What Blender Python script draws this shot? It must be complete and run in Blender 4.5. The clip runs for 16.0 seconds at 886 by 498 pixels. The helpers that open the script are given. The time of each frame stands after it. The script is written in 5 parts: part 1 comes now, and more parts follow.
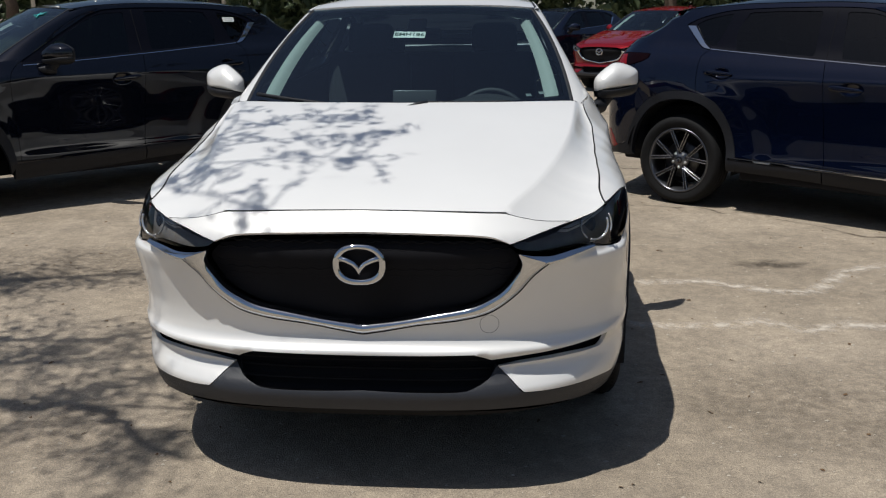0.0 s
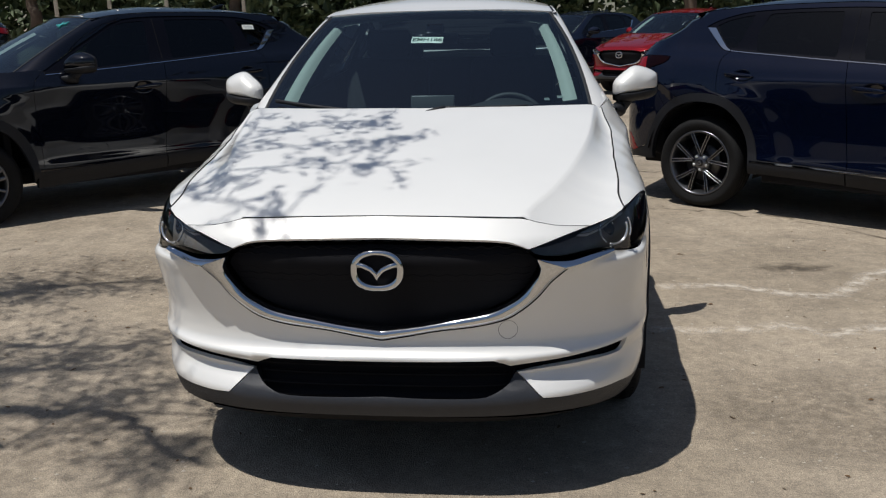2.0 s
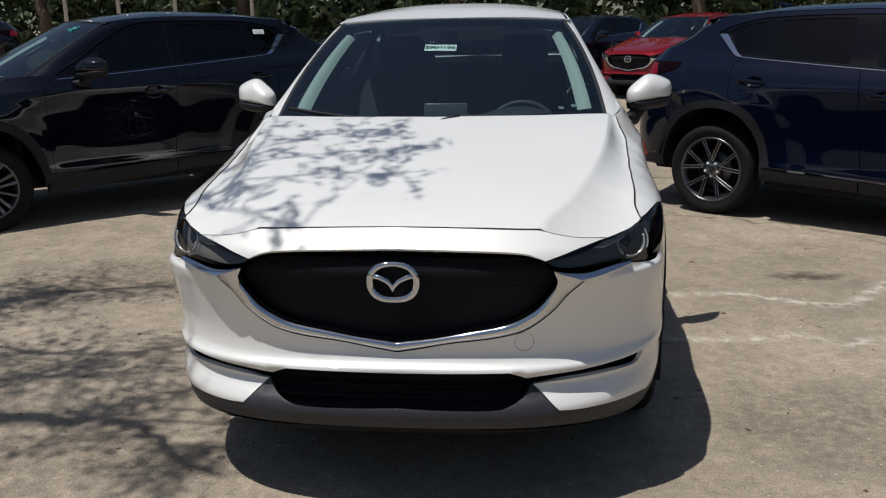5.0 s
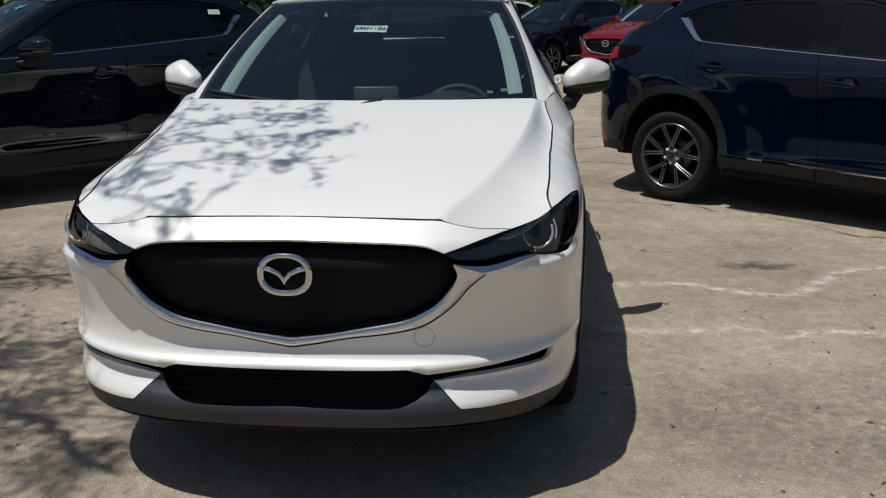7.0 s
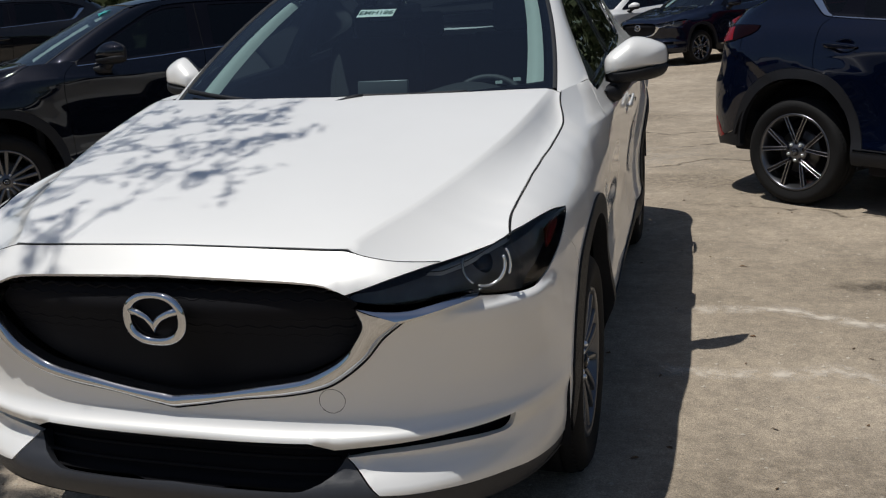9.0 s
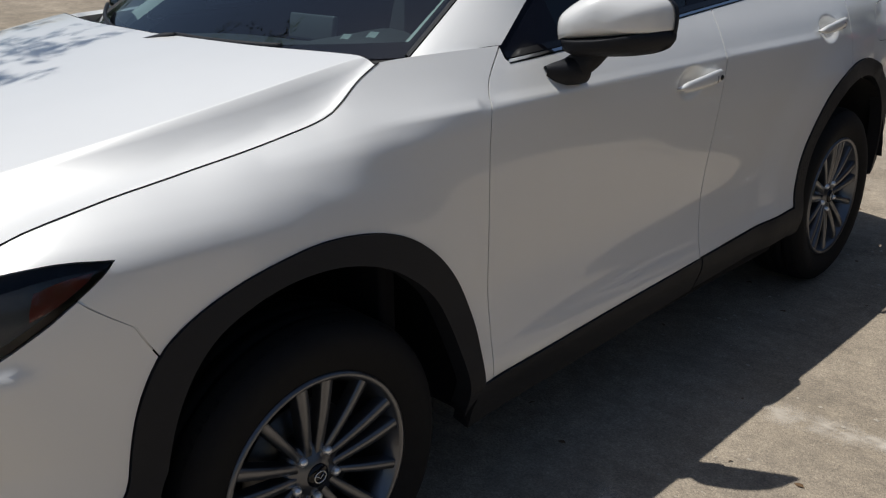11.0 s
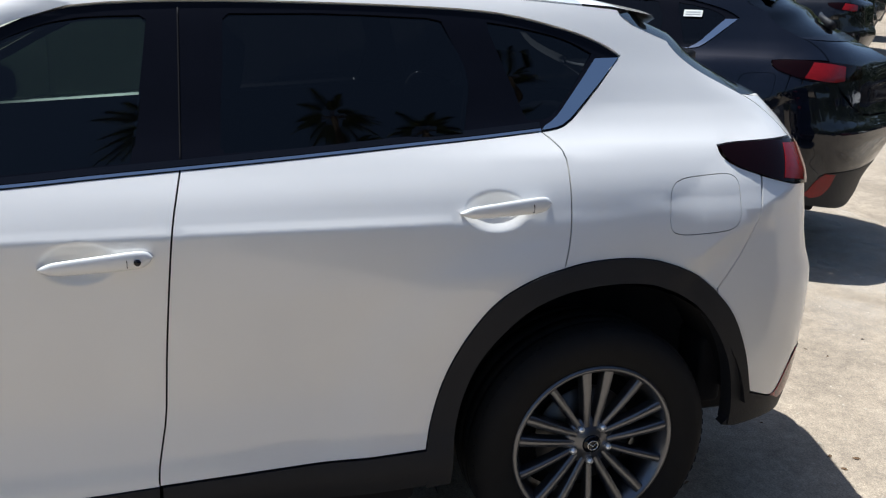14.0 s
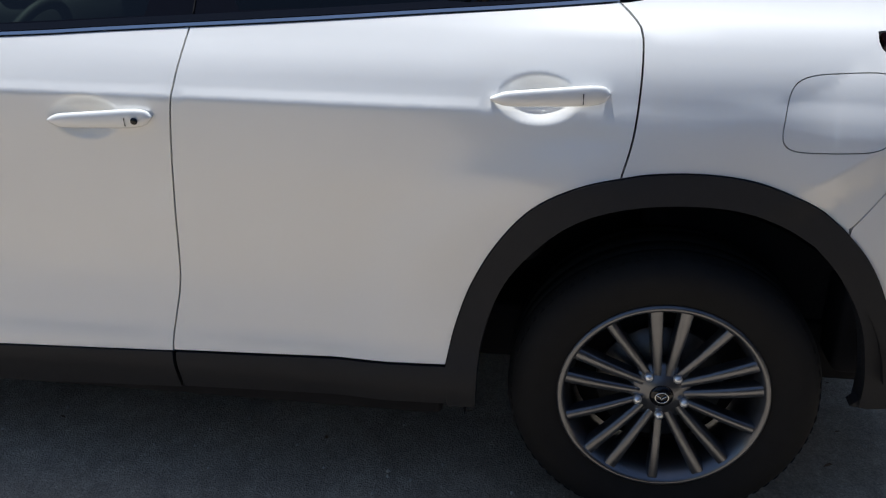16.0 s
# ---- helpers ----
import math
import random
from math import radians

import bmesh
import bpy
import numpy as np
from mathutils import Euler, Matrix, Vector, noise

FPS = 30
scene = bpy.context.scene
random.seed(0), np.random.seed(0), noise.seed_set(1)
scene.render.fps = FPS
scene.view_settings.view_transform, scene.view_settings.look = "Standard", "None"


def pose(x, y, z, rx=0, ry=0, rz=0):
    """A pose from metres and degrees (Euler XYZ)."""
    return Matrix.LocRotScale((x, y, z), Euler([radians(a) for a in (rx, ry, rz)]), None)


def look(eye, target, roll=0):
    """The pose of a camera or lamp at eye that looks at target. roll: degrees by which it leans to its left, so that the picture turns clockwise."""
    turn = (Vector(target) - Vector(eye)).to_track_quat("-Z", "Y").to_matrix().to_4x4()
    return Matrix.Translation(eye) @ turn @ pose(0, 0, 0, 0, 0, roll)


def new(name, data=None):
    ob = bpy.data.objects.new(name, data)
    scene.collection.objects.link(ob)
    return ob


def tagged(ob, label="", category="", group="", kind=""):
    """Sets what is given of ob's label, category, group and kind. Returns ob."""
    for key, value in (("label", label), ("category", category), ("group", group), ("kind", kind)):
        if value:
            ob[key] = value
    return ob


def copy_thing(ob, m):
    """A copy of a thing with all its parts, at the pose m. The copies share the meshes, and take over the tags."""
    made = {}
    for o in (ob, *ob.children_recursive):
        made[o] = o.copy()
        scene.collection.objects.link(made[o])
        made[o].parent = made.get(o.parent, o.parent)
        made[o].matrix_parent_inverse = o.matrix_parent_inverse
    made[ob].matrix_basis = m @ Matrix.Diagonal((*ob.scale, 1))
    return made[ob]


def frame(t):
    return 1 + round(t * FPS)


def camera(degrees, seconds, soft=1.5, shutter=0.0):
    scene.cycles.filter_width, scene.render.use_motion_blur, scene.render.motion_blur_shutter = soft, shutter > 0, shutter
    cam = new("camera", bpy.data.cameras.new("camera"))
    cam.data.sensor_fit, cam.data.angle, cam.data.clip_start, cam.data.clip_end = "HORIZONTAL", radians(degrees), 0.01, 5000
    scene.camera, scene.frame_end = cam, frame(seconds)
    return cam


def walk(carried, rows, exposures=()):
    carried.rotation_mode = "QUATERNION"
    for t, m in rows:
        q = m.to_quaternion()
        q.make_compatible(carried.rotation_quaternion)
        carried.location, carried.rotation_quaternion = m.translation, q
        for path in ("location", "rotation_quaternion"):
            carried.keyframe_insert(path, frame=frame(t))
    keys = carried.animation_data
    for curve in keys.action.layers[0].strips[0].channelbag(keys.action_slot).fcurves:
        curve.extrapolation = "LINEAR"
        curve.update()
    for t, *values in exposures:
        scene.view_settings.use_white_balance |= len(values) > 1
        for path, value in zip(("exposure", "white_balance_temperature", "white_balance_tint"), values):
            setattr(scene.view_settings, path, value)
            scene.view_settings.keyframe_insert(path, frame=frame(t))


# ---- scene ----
cam = camera(53.3, 16.0, soft=1.2)
PATH = [
    (0, (0.458, -2.595, 1.512), (0.309, -0.666, 1.006), -0.5),
    (0.5, (0.458, -2.587, 1.508), (0.305, -0.66, 0.997), -0.7),
    (1, (0.46, -2.586, 1.508), (0.294, -0.657, 1.006), -0.8),
    (1.5, (0.46, -2.586, 1.51), (0.277, -0.657, 1.017), -1.0),
    (2, (0.466, -2.585, 1.512), (0.27, -0.657, 1.017), -1.2),
    (2.5, (0.488, -2.572, 1.516), (0.298, -0.646, 1.013), -1.2),
    (3, (0.485, -2.58, 1.519), (0.283, -0.651, 1.031), -1.1),
    (3.5, (0.475, -2.582, 1.524), (0.262, -0.652, 1.044), -1.0),
    (6, (0.42, -2.561, 1.54), (0.222, -0.633, 1.044), -1.2),
    (6.5, (0.54, -2.551, 1.54), (0.375, -0.621, 1.041), -1.1),
    (7, (0.694, -2.414, 1.522), (0.509, -0.493, 0.997), -0.6),
    (7.5, (0.798, -2.241, 1.553), (0.402, -0.357, 1.011), -1.5),
    (8, (0.952, -2.068, 1.521), (0.244, -0.274, 0.992), -2.4),
    (8.5, (1.106, -1.913, 1.487), (0.402, -0.116, 0.962), -2.5),
    (9, (1.196, -1.679, 1.429), (0.648, 0.173, 0.91), -3.3),
    (9.2, (1.265, -1.554, 1.403), (0.718, 0.296, 0.874), -3.4),
    (11.3, (2.241, 0.288, 1.423), (0.847, 1.542, 0.728), 0.5),
    (11.5, (2.269, 0.485, 1.422), (0.837, 1.697, 0.729), 1.0),
    (12, (2.461, 0.967, 1.437), (0.847, 1.935, 0.759), 2.6),
    (12.5, (2.625, 1.388, 1.478), (0.866, 2.044, 0.789), 3.1),
    (13, (2.702, 1.818, 1.493), (0.918, 2.421, 0.821), 3.9),
    (13.5, (2.854, 2.266, 1.507), (1.052, 2.848, 0.864), 3.4),
    (14, (2.93, 2.597, 1.595), (1.082, 3.122, 1.041), 1.3),
    (14.5, (3.127, 2.788, 1.621), (1.259, 3.178, 1.023), 0.2),
    (15, (3.216, 2.926, 1.613), (1.354, 3.155, 0.92), 0.3),
    (15.5, (3.015, 3.083, 1.556), (1.162, 3.074, 0.805), 0.5),
    (16, (2.674, 3.36, 1.523), (0.861, 3.121, 0.714), 0.3),
]
walk(cam, [(t, look(eye, target, roll)) for t, eye, target, roll in PATH],
     exposures=((0, -.11, 6380, 10), (9.2, -.21, 6380, 10), (11.3, -.05, 6240, 10), (12, .54, 6080, 10), (12.5, .50, 6080, 10), (13, .66, 6130, 10), (13.5, .92, 6040, 10), (14, .78, 6000, 9.5), (14.5, .65, 5980, 9.5), (15.5, .92, 6000, 9.5), (16, .88, 6020, 9.5)))

# ---- light ----
SUN = Vector((-.28, -.205, 1)).normalized()
world = bpy.data.worlds.new("sky")
scene.world = world
world.use_nodes = True
sky = world.node_tree.nodes.new("ShaderNodeTexSky")
sky.sky_type, sky.sun_disc = "NISHITA", False
sky.sun_elevation = math.asin(SUN.z)
sky.sun_rotation = math.atan2(SUN.x, SUN.y)
world.node_tree.links.new(sky.outputs["Color"], world.node_tree.nodes["Background"].inputs["Color"])
world.node_tree.nodes["Background"].inputs["Strength"].default_value = .062
lamp = bpy.data.lights.new("sun", "SUN")
lamp.energy, lamp.angle, lamp.color = 4.3, radians(.53), (1, .965, .90)
sun = new("sun", lamp)
sun.matrix_world = look(SUN * 30, (0, 0, 0))


# ---- materials ----
def material(name, colour, rough=.5, metal=0.0, coat=0.0, spec=.5, noise_scale=0, amount=.15, bump=0.0, bump_scale=200):
    m = bpy.data.materials.new(name)
    m.use_nodes = True
    n, l = m.node_tree.nodes, m.node_tree.links
    p = n["Principled BSDF"]
    p.inputs["Base Color"].default_value = (*colour, 1)
    p.inputs["Roughness"].default_value, p.inputs["Metallic"].default_value = rough, metal
    p.inputs["Specular IOR Level"].default_value = spec
    p.inputs["Coat Weight"].default_value, p.inputs["Coat Roughness"].default_value = coat, .03
    co = n.new("ShaderNodeTexCoord")
    if noise_scale:
        t = n.new("ShaderNodeTexNoise")
        t.inputs["Scale"].default_value, t.inputs["Detail"].default_value = noise_scale, 6
        l.new(co.outputs["Object"], t.inputs["Vector"])
        r = n.new("ShaderNodeMix")
        r.data_type = "RGBA"
        r.inputs["A"].default_value = (*[c * (1 - amount) for c in colour], 1)
        r.inputs["B"].default_value = (*[min(1, c * (1 + amount)) for c in colour], 1)
        l.new(t.outputs["Fac"], r.inputs["Factor"])
        l.new(r.outputs["Result"], p.inputs["Base Color"])
    if bump:
        t = n.new("ShaderNodeTexNoise")
        t.inputs["Scale"].default_value, t.inputs["Detail"].default_value = bump_scale, 4
        l.new(co.outputs["Object"], t.inputs["Vector"])
        b = n.new("ShaderNodeBump")
        b.inputs["Strength"].default_value, b.inputs["Distance"].default_value = bump, .002
        l.new(t.outputs["Fac"], b.inputs["Height"])
        l.new(b.outputs["Normal"], p.inputs["Normal"])
    return m


def paint_material():
    """Car paint under clear coat; each car's colour is its object colour."""
    m = material("car_paint", (.8, .8, .8), .40, .14, 1.0, .0)
    n, l = m.node_tree.nodes, m.node_tree.links
    p, info = n["Principled BSDF"], n.new("ShaderNodeObjectInfo")
    t = n.new("ShaderNodeTexNoise")
    t.inputs["Scale"].default_value, t.inputs["Detail"].default_value = 3.0, 3
    l.new(n["Texture Coordinate"].outputs["Object"], t.inputs["Vector"])
    ramp = n.new("ShaderNodeMapRange")
    ramp.inputs["To Min"].default_value, ramp.inputs["To Max"].default_value = .95, 1.03
    l.new(t.outputs["Fac"], ramp.inputs["Value"])
    mul = n.new("ShaderNodeVectorMath")
    mul.operation = "SCALE"
    l.new(info.outputs["Color"], mul.inputs[0])
    l.new(ramp.outputs["Result"], mul.inputs["Scale"])
    l.new(mul.outputs["Vector"], p.inputs["Base Color"])
    return m


def glass_material(name, tint, rough=0.0, ior=1.5):
    """A pane: it lets tinted light through and mirrors by Fresnel."""
    m = bpy.data.materials.new(name)
    m.use_nodes = True
    n, l = m.node_tree.nodes, m.node_tree.links
    n.remove(n["Principled BSDF"])
    a, b, mix, f = n.new("ShaderNodeBsdfTransparent"), n.new("ShaderNodeBsdfGlossy"), n.new("ShaderNodeMixShader"), n.new("ShaderNodeFresnel")
    a.inputs["Color"].default_value = (*tint, 1)
    b.inputs["Roughness"].default_value = rough
    f.inputs["IOR"].default_value = ior
    l.new(f.outputs["Fac"], mix.inputs["Fac"])
    l.new(a.outputs["BSDF"], mix.inputs[1])
    l.new(b.outputs["BSDF"], mix.inputs[2])
    l.new(mix.outputs["Shader"], n["Material Output"].inputs["Surface"])
    return m


PAINT = paint_material()
PLASTIC = material("grained_black_plastic", (.011, .012, .0155), .55, spec=.28, noise_scale=40, amount=.2, bump=.5, bump_scale=900)
LIP = material("grey_plastic", (.026, .028, .034), .42, spec=.4, noise_scale=30, amount=.15, bump=.3, bump_scale=900)
GLOSS = material("gloss_black", (.004, .004, .006), .05, spec=.4)
DARK = material("dark_lining", (.015, .015, .017), .95, spec=.1, noise_scale=12, amount=.3)
GRILLE = material("grille_black", (.010, .010, .012), .8, spec=.1)
FRAME = material("satin_black_trim", (.004, .0045, .008), .22, spec=.1, noise_scale=30, amount=.15)
CHROME = material("chrome", (.62, .64, .67), .05, 1.0)
ALLOY = material("gunmetal_alloy", (.15, .155, .17), .28, .9, noise_scale=60, amount=.1)
ALLOY_CUT = material("machined_alloy", (.42, .42, .44), .25, 1.0, noise_scale=80, amount=.08)
STEEL = material("brake_steel", (.09, .09, .09), .4, .9, noise_scale=50, amount=.3)
RUBBER = material("tyre_rubber", (.0075, .0075, .008), .8, spec=.25, noise_scale=25, amount=.35, bump=.3, bump_scale=300)
TRIM = material("pale_interior_trim", (.44, .47, .43), .7, noise_scale=30, amount=.06)
SEAT = material("black_seat_cloth", (.025, .025, .027), .85, noise_scale=60, amount=.3)
DASH = material("dashboard_black", (.03, .031, .034), .6, noise_scale=40, amount=.2, bump=.3, bump_scale=600)
WINDSHIELD = glass_material("windscreen_glass", (.42, .60, .64), ior=2.15)
SIDEGLASS = glass_material("side_glass", (.09, .125, .11), ior=1.55)
PRIVACY = glass_material("privacy_glass", (.035, .04, .045), ior=1.5)
LENS = glass_material("lamp_lens", (.8, .81, .83))
RING = material("silver_lamp_ring", (.72, .73, .75), .22, .8)
HOUSING = material("lamp_housing_grey", (.15, .14, .128), .45, noise_scale=35, amount=.4)
REDLENS = material("red_lamp", (.17, .004, .006), .15, spec=.3, noise_scale=60, amount=.35)
REDDARK = material("smoked_red_lamp", (.005, .0007, .001), .06, spec=.14)
AMBER = material("amber_reflector", (.22, .014, .008), .2, coat=1.0)
PAPER = material("white_paper", (.75, .78, .74), .7, noise_scale=20, amount=.05)
SCREEN = material("grey_display", (.10, .105, .11), .3)
STICKER = material("faded_sticker", (.22, .25, .24), .5, noise_scale=90, amount=.3)
INK = material("green_ink", (.05, .09, .06), .6)
NUT = material("bright_nut", (.85, .86, .88), .3, .9)
MIRROR = material("mirror_glass", (.85, .86, .88), .01, 1.0)


# ---- the body surface of the car ----
def pchip(xs, ys):
    """A smooth curve through the knots that does not overshoot."""
    xs, ys = np.array(xs, float), np.array(ys, float)
    h, d = np.diff(xs), np.diff(ys, axis=0).T / np.diff(xs)
    d = np.atleast_2d(d); m = np.zeros((d.shape[0], len(xs)))
    m[:, 0], m[:, -1] = d[:, 0], d[:, -1]
    for i in range(1, len(xs) - 1):
        a, b = d[:, i - 1], d[:, i]
        w1, w2 = 2 * h[i] + h[i - 1], h[i] + 2 * h[i - 1]
        ok = a * b > 1e-12
        m[ok, i] = (w1 + w2) / (w1 / a[ok] + w2 / b[ok])
    Y = np.atleast_2d(ys.T)
    def f(x):
        x = np.clip(np.asarray(x, float), xs[0], xs[-1])
        i = np.clip(np.searchsorted(xs, x) - 1, 0, len(xs) - 2)
        t = (x - xs[i]) / h[i]
        r = ((1 + 2 * t) * (1 - t) ** 2 * Y[:, i] + t * (1 - t) ** 2 * h[i] * m[:, i] + t * t * (3 - 2 * t) * Y[:, i + 1] + t * t * (t - 1) * h[i] * m[:, i + 1])
        return r[0] if ys.ndim == 1 else r
    return f

ZK = (.18, .30, .40, .50, .62, .80, .92, 1.0, 1.045, 1.07, 1.12, 1.19, 1.26, 1.40, 1.57, 1.62)
YK = (.95, 1.45, 2.0, 2.5, 3.1, 3.55, 3.9)
SIDE = (
    pchip(ZK, (.84, .89, .905, .912, .912, .905, .893, .868, .830, .803, .745, .68, .620, .52, .43, .40)),
    pchip(ZK, (.85, .88, .915, .900, .888, .895, .900, .899, .894, .875, .840, .79, .740, .66, .56, .53)),
    pchip(ZK, (.85, .88, .910, .889, .874, .886, .895, .898, .8965, .884, .855, .81, .765, .68, .585, .55)),
    pchip(ZK, (.85, .88, .910, .889, .874, .886, .895, .898, .8965, .884, .857, .81, .765, .69, .595, .56)),
    pchip(ZK, (.85, .88, .906, .888, .880, .892, .903, .901, .897, .884, .860, .815, .765, .69, .60, .56)),
    pchip(ZK, (.84, .88, .900, .905, .912, .918, .912, .900, .888, .879, .857, .812, .752, .68, .59, .55)),
    pchip(ZK, (.80, .84, .860, .870, .880, .890, .890, .885, .876, .868, .848, .805, .745, .66, .565, .53)))
YF = pchip((.18, .24, .30, .36, .44, .47, .49, .53, .57, .70, .80, .85, .90, .94, 1.0, 1.1, 1.62),
           (.14, .01, -.030, -.044, .012, -.010, -.024, .020, .024, .002, -.026, -.012, .038, .085, .16, .3, .8))
YR = pchip((.18, .25, .35, .50, .65, .80, .88, .95, 1.10, 1.20, 1.30, 1.45, 1.57, 1.62), (4.38, 4.44, 4.50, 4.53, 4.54, 4.535, 4.50, 4.48, 4.465, 4.445, 4.37, 4.08, 3.96, 3.95))
Y0, Y1, NF, NR = .95, 3.9, 3.2, 3.2

def side_x(y, z):
    y, z = np.broadcast_arrays(np.asarray(y, float), np.asarray(z, float))
    cols = np.stack([f(z) for f in SIDE])
    yk = np.array(YK); y = np.clip(y, yk[0], yk[-1])
    i = np.clip(np.searchsorted(yk, y) - 1, 0, len(yk) - 2)
    h = yk[i + 1] - yk[i]; t = (y - yk[i]) / h
    g = np.gradient(cols, yk, axis=0); g[0] = 0; g[-1] *= .6
    pick = lambda a, k: np.take_along_axis(a, k[None], 0)[0]
    k = np.clip((.80 - np.hypot(y - 3.64, z - .37)) / .17, 0, 1)
    flare = .015 * k * k * (3 - 2 * k) * np.clip((1.0 - z) / .1, 0, 1) * np.clip((3.62 - y) / .2, 0, 1)
    return flare + ((1 + 2 * t) * (1 - t) ** 2 * pick(cols, i) + t * (1 - t) ** 2 * h * pick(g, i) + t * t * (3 - 2 * t) * pick(cols, i + 1) + t * t * (t - 1) * h * pick(g, i + 1))

def corner(phi, n):
    c, s = np.clip(np.cos(phi), 0, 1), np.clip(np.sin(phi), 0, 1)
    return c ** (2 / n), s ** (2 / n)

# s runs along the outline from the middle of the nose, round the corner, down the side to the middle of the tail
_phi = np.linspace(math.pi / 2, 0, 400)
_c, _s = corner(_phi, NF); _fx, _fy = .9 * _c, Y0 - (Y0 - 0) * _s
_fa = np.concatenate([[0], np.cumsum(np.hypot(np.diff(_fx), np.diff(_fy)))]); SF = _fa[-1]
_rp = np.linspace(0, math.pi / 2, 400)
_c, _s = corner(_rp, NR); _rx, _ry = .88 * _c, Y1 + (4.55 - Y1) * _s
_ra = np.concatenate([[0], np.cumsum(np.hypot(np.diff(_rx), np.diff(_ry)))]); SR = SF + Y1 - Y0; SE = SR + _ra[-1]

HAUNCH = pchip((4.40, 4.493, 4.553, 4.65, 4.762, 4.877, 4.942, 5.1), (.85, .907, .945, 1.003, 1.053, 1.088, 1.103, 1.12))

REAR_SHOULDER = pchip((3.7, 4.155, 4.405, 4.66, 5.0), (1.173, 1.197, 1.208, 1.217, 1.221))

# the shut line between hood and fender: its height and its distance from the middle, by y
SEAM_Y = (.298, .324, .349, .374, .400, .435, .467, .546, .643, .75, .852, .919, .979, 1.046, 1.086, 1.128, 1.174, 1.24)
SEAM_Z = pchip(SEAM_Y, (.912, .918, .929, .937, .945, .955, .966, .982, .998, 1.012, 1.027, 1.037, 1.048, 1.061, 1.075, 1.098, 1.125, 1.156))
SEAM_X = pchip(SEAM_Y, (.778, .773, .768, .765, .764, .767, .770, .774, .776, .778, .782, .784, .788, .791, .794, .787, .774, .766))

def plain_x(y, z):
    """The side's distance from the middle before the crown of the fender is drawn in."""
    q = np.clip((Y0 - y) / (Y0 - YF(z)), 0, 1) ** (NF / 2)
    return side_x(y, z) * np.sqrt(1 - q * q) ** (2 / NF)

SHOULDER = pchip((.6, .806, .892, .982, 1.075, 1.174, 1.279, 1.5), (.975, 1.001, 1.013, 1.022, 1.033, 1.041, 1.046, 1.050))
DRAWN = pchip((.25, *SEAM_Y, 1.30), (0, *(SEAM_X(y) - plain_x(y, SEAM_Z(y)) for y in np.array(SEAM_Y)), 0))

def body(s, z):
    """The body's skin on the +x half: the place for s along the outline and the height z."""
    s, z = np.broadcast_arrays(np.asarray(s, float), np.asarray(z, float))
    y = np.clip(Y0 + s - SF, Y0, Y1)
    x = side_x(y, z)
    c, q = corner(np.interp(s, _fa, _phi), NF)
    x1, y1 = x * c, Y0 - (Y0 - YF(z)) * q
    c, q = corner(np.interp(s - SR, _ra, _rp), NR)
    x2, y2 = x * c, Y1 + (YR(z) - Y1) * q
    front, rear = s < SF, s > SR
    # a crease climbs from the rear arch to the tail light
    d = z - HAUNCH(s)
    r = np.sqrt(d * d + .002 ** 2)
    rise = .017 * np.clip(1 - r / np.where(d > 0, .19, .075), 0, 1) * np.clip((s - 4.40) / .14, 0, 1) * np.clip((5.12 - s) / .14, 0, 1)
    # a shoulder climbs over the rear wheel to the tail light
    d = z - REAR_SHOULDER(s)
    r = np.sqrt(d * d + .004 ** 2)
    rise = rise + .010 * np.clip(1 - r / np.where(d > 0, .10, .13), 0, 1) * np.clip((s - 3.75) / .4, 0, 1) * np.clip((5.0 - s) / .12, 0, 1)
    nx, ny = np.where(rear, c ** 2.2, 1), np.where(rear, q ** 2.2, 0)
    k = rise / np.hypot(nx, ny)
    # the middle of the tail, never in view, bows out to lengthen the car's shadow
    bow = .13 * np.clip((s - 5.12) / (SE - 5.12), 0, 1) ** 1.5 * np.clip((z - .45) / .3, 0, 1) * np.clip((1.32 - z) / .1, 0, 1)
    ya = np.where(front, y1, y)
    deep = np.clip(SEAM_Z(ya) - .905, .02, .13)
    t = np.clip((z - SEAM_Z(ya) + deep) / deep, 0, 1.4)
    crown = np.where(ya < 1.3, DRAWN(ya), 0) * np.where(t < 1, t * t, 2 * t - 1)
    # the shoulder crease runs on over the front wheel
    d = z - SHOULDER(ya)
    r = np.sqrt(d * d + .0025 ** 2)
    crown = crown + .0075 * np.clip(1 - r / np.where(d > 0, .05, .075), 0, 1) * np.clip((ya - .72) / .15, 0, 1) * np.clip((1.48 - ya) / .2, 0, 1)
    # a ledge under each headlight
    d = np.clip((.794 - z) / .026, 0, 1)
    crown = crown + np.where(front, 1, 0) * .012 * d * d * (3 - 2 * d) * np.clip((z - .60) / .15, 0, 1) * np.clip((s - .62) / .30, 0, 1) * np.clip((1.08 - s) / .12, 0, 1)
    ledge = np.where(front, 1, 0) * .026 * d * d * (3 - 2 * d) * np.clip((z - .60) / .15, 0, 1) * np.clip((s - .62) / .30, 0, 1) * np.clip((1.08 - s) / .12, 0, 1)
    # and the front arch swells
    d = np.clip((.66 - np.hypot(ya - .97, z - .335)) / .13, 0, 1)
    crown = crown + .005 * d * d * (3 - 2 * d) * np.clip((ya - .62) / .2, 0, 1) * np.clip((1.5 - ya) / .1, 0, 1)
    return np.stack([np.where(front, x1, np.where(rear, x2, x)) + k * nx + crown, np.where(front, y1, np.where(rear, y2, y)) + k * ny + bow - ledge, z], -1)

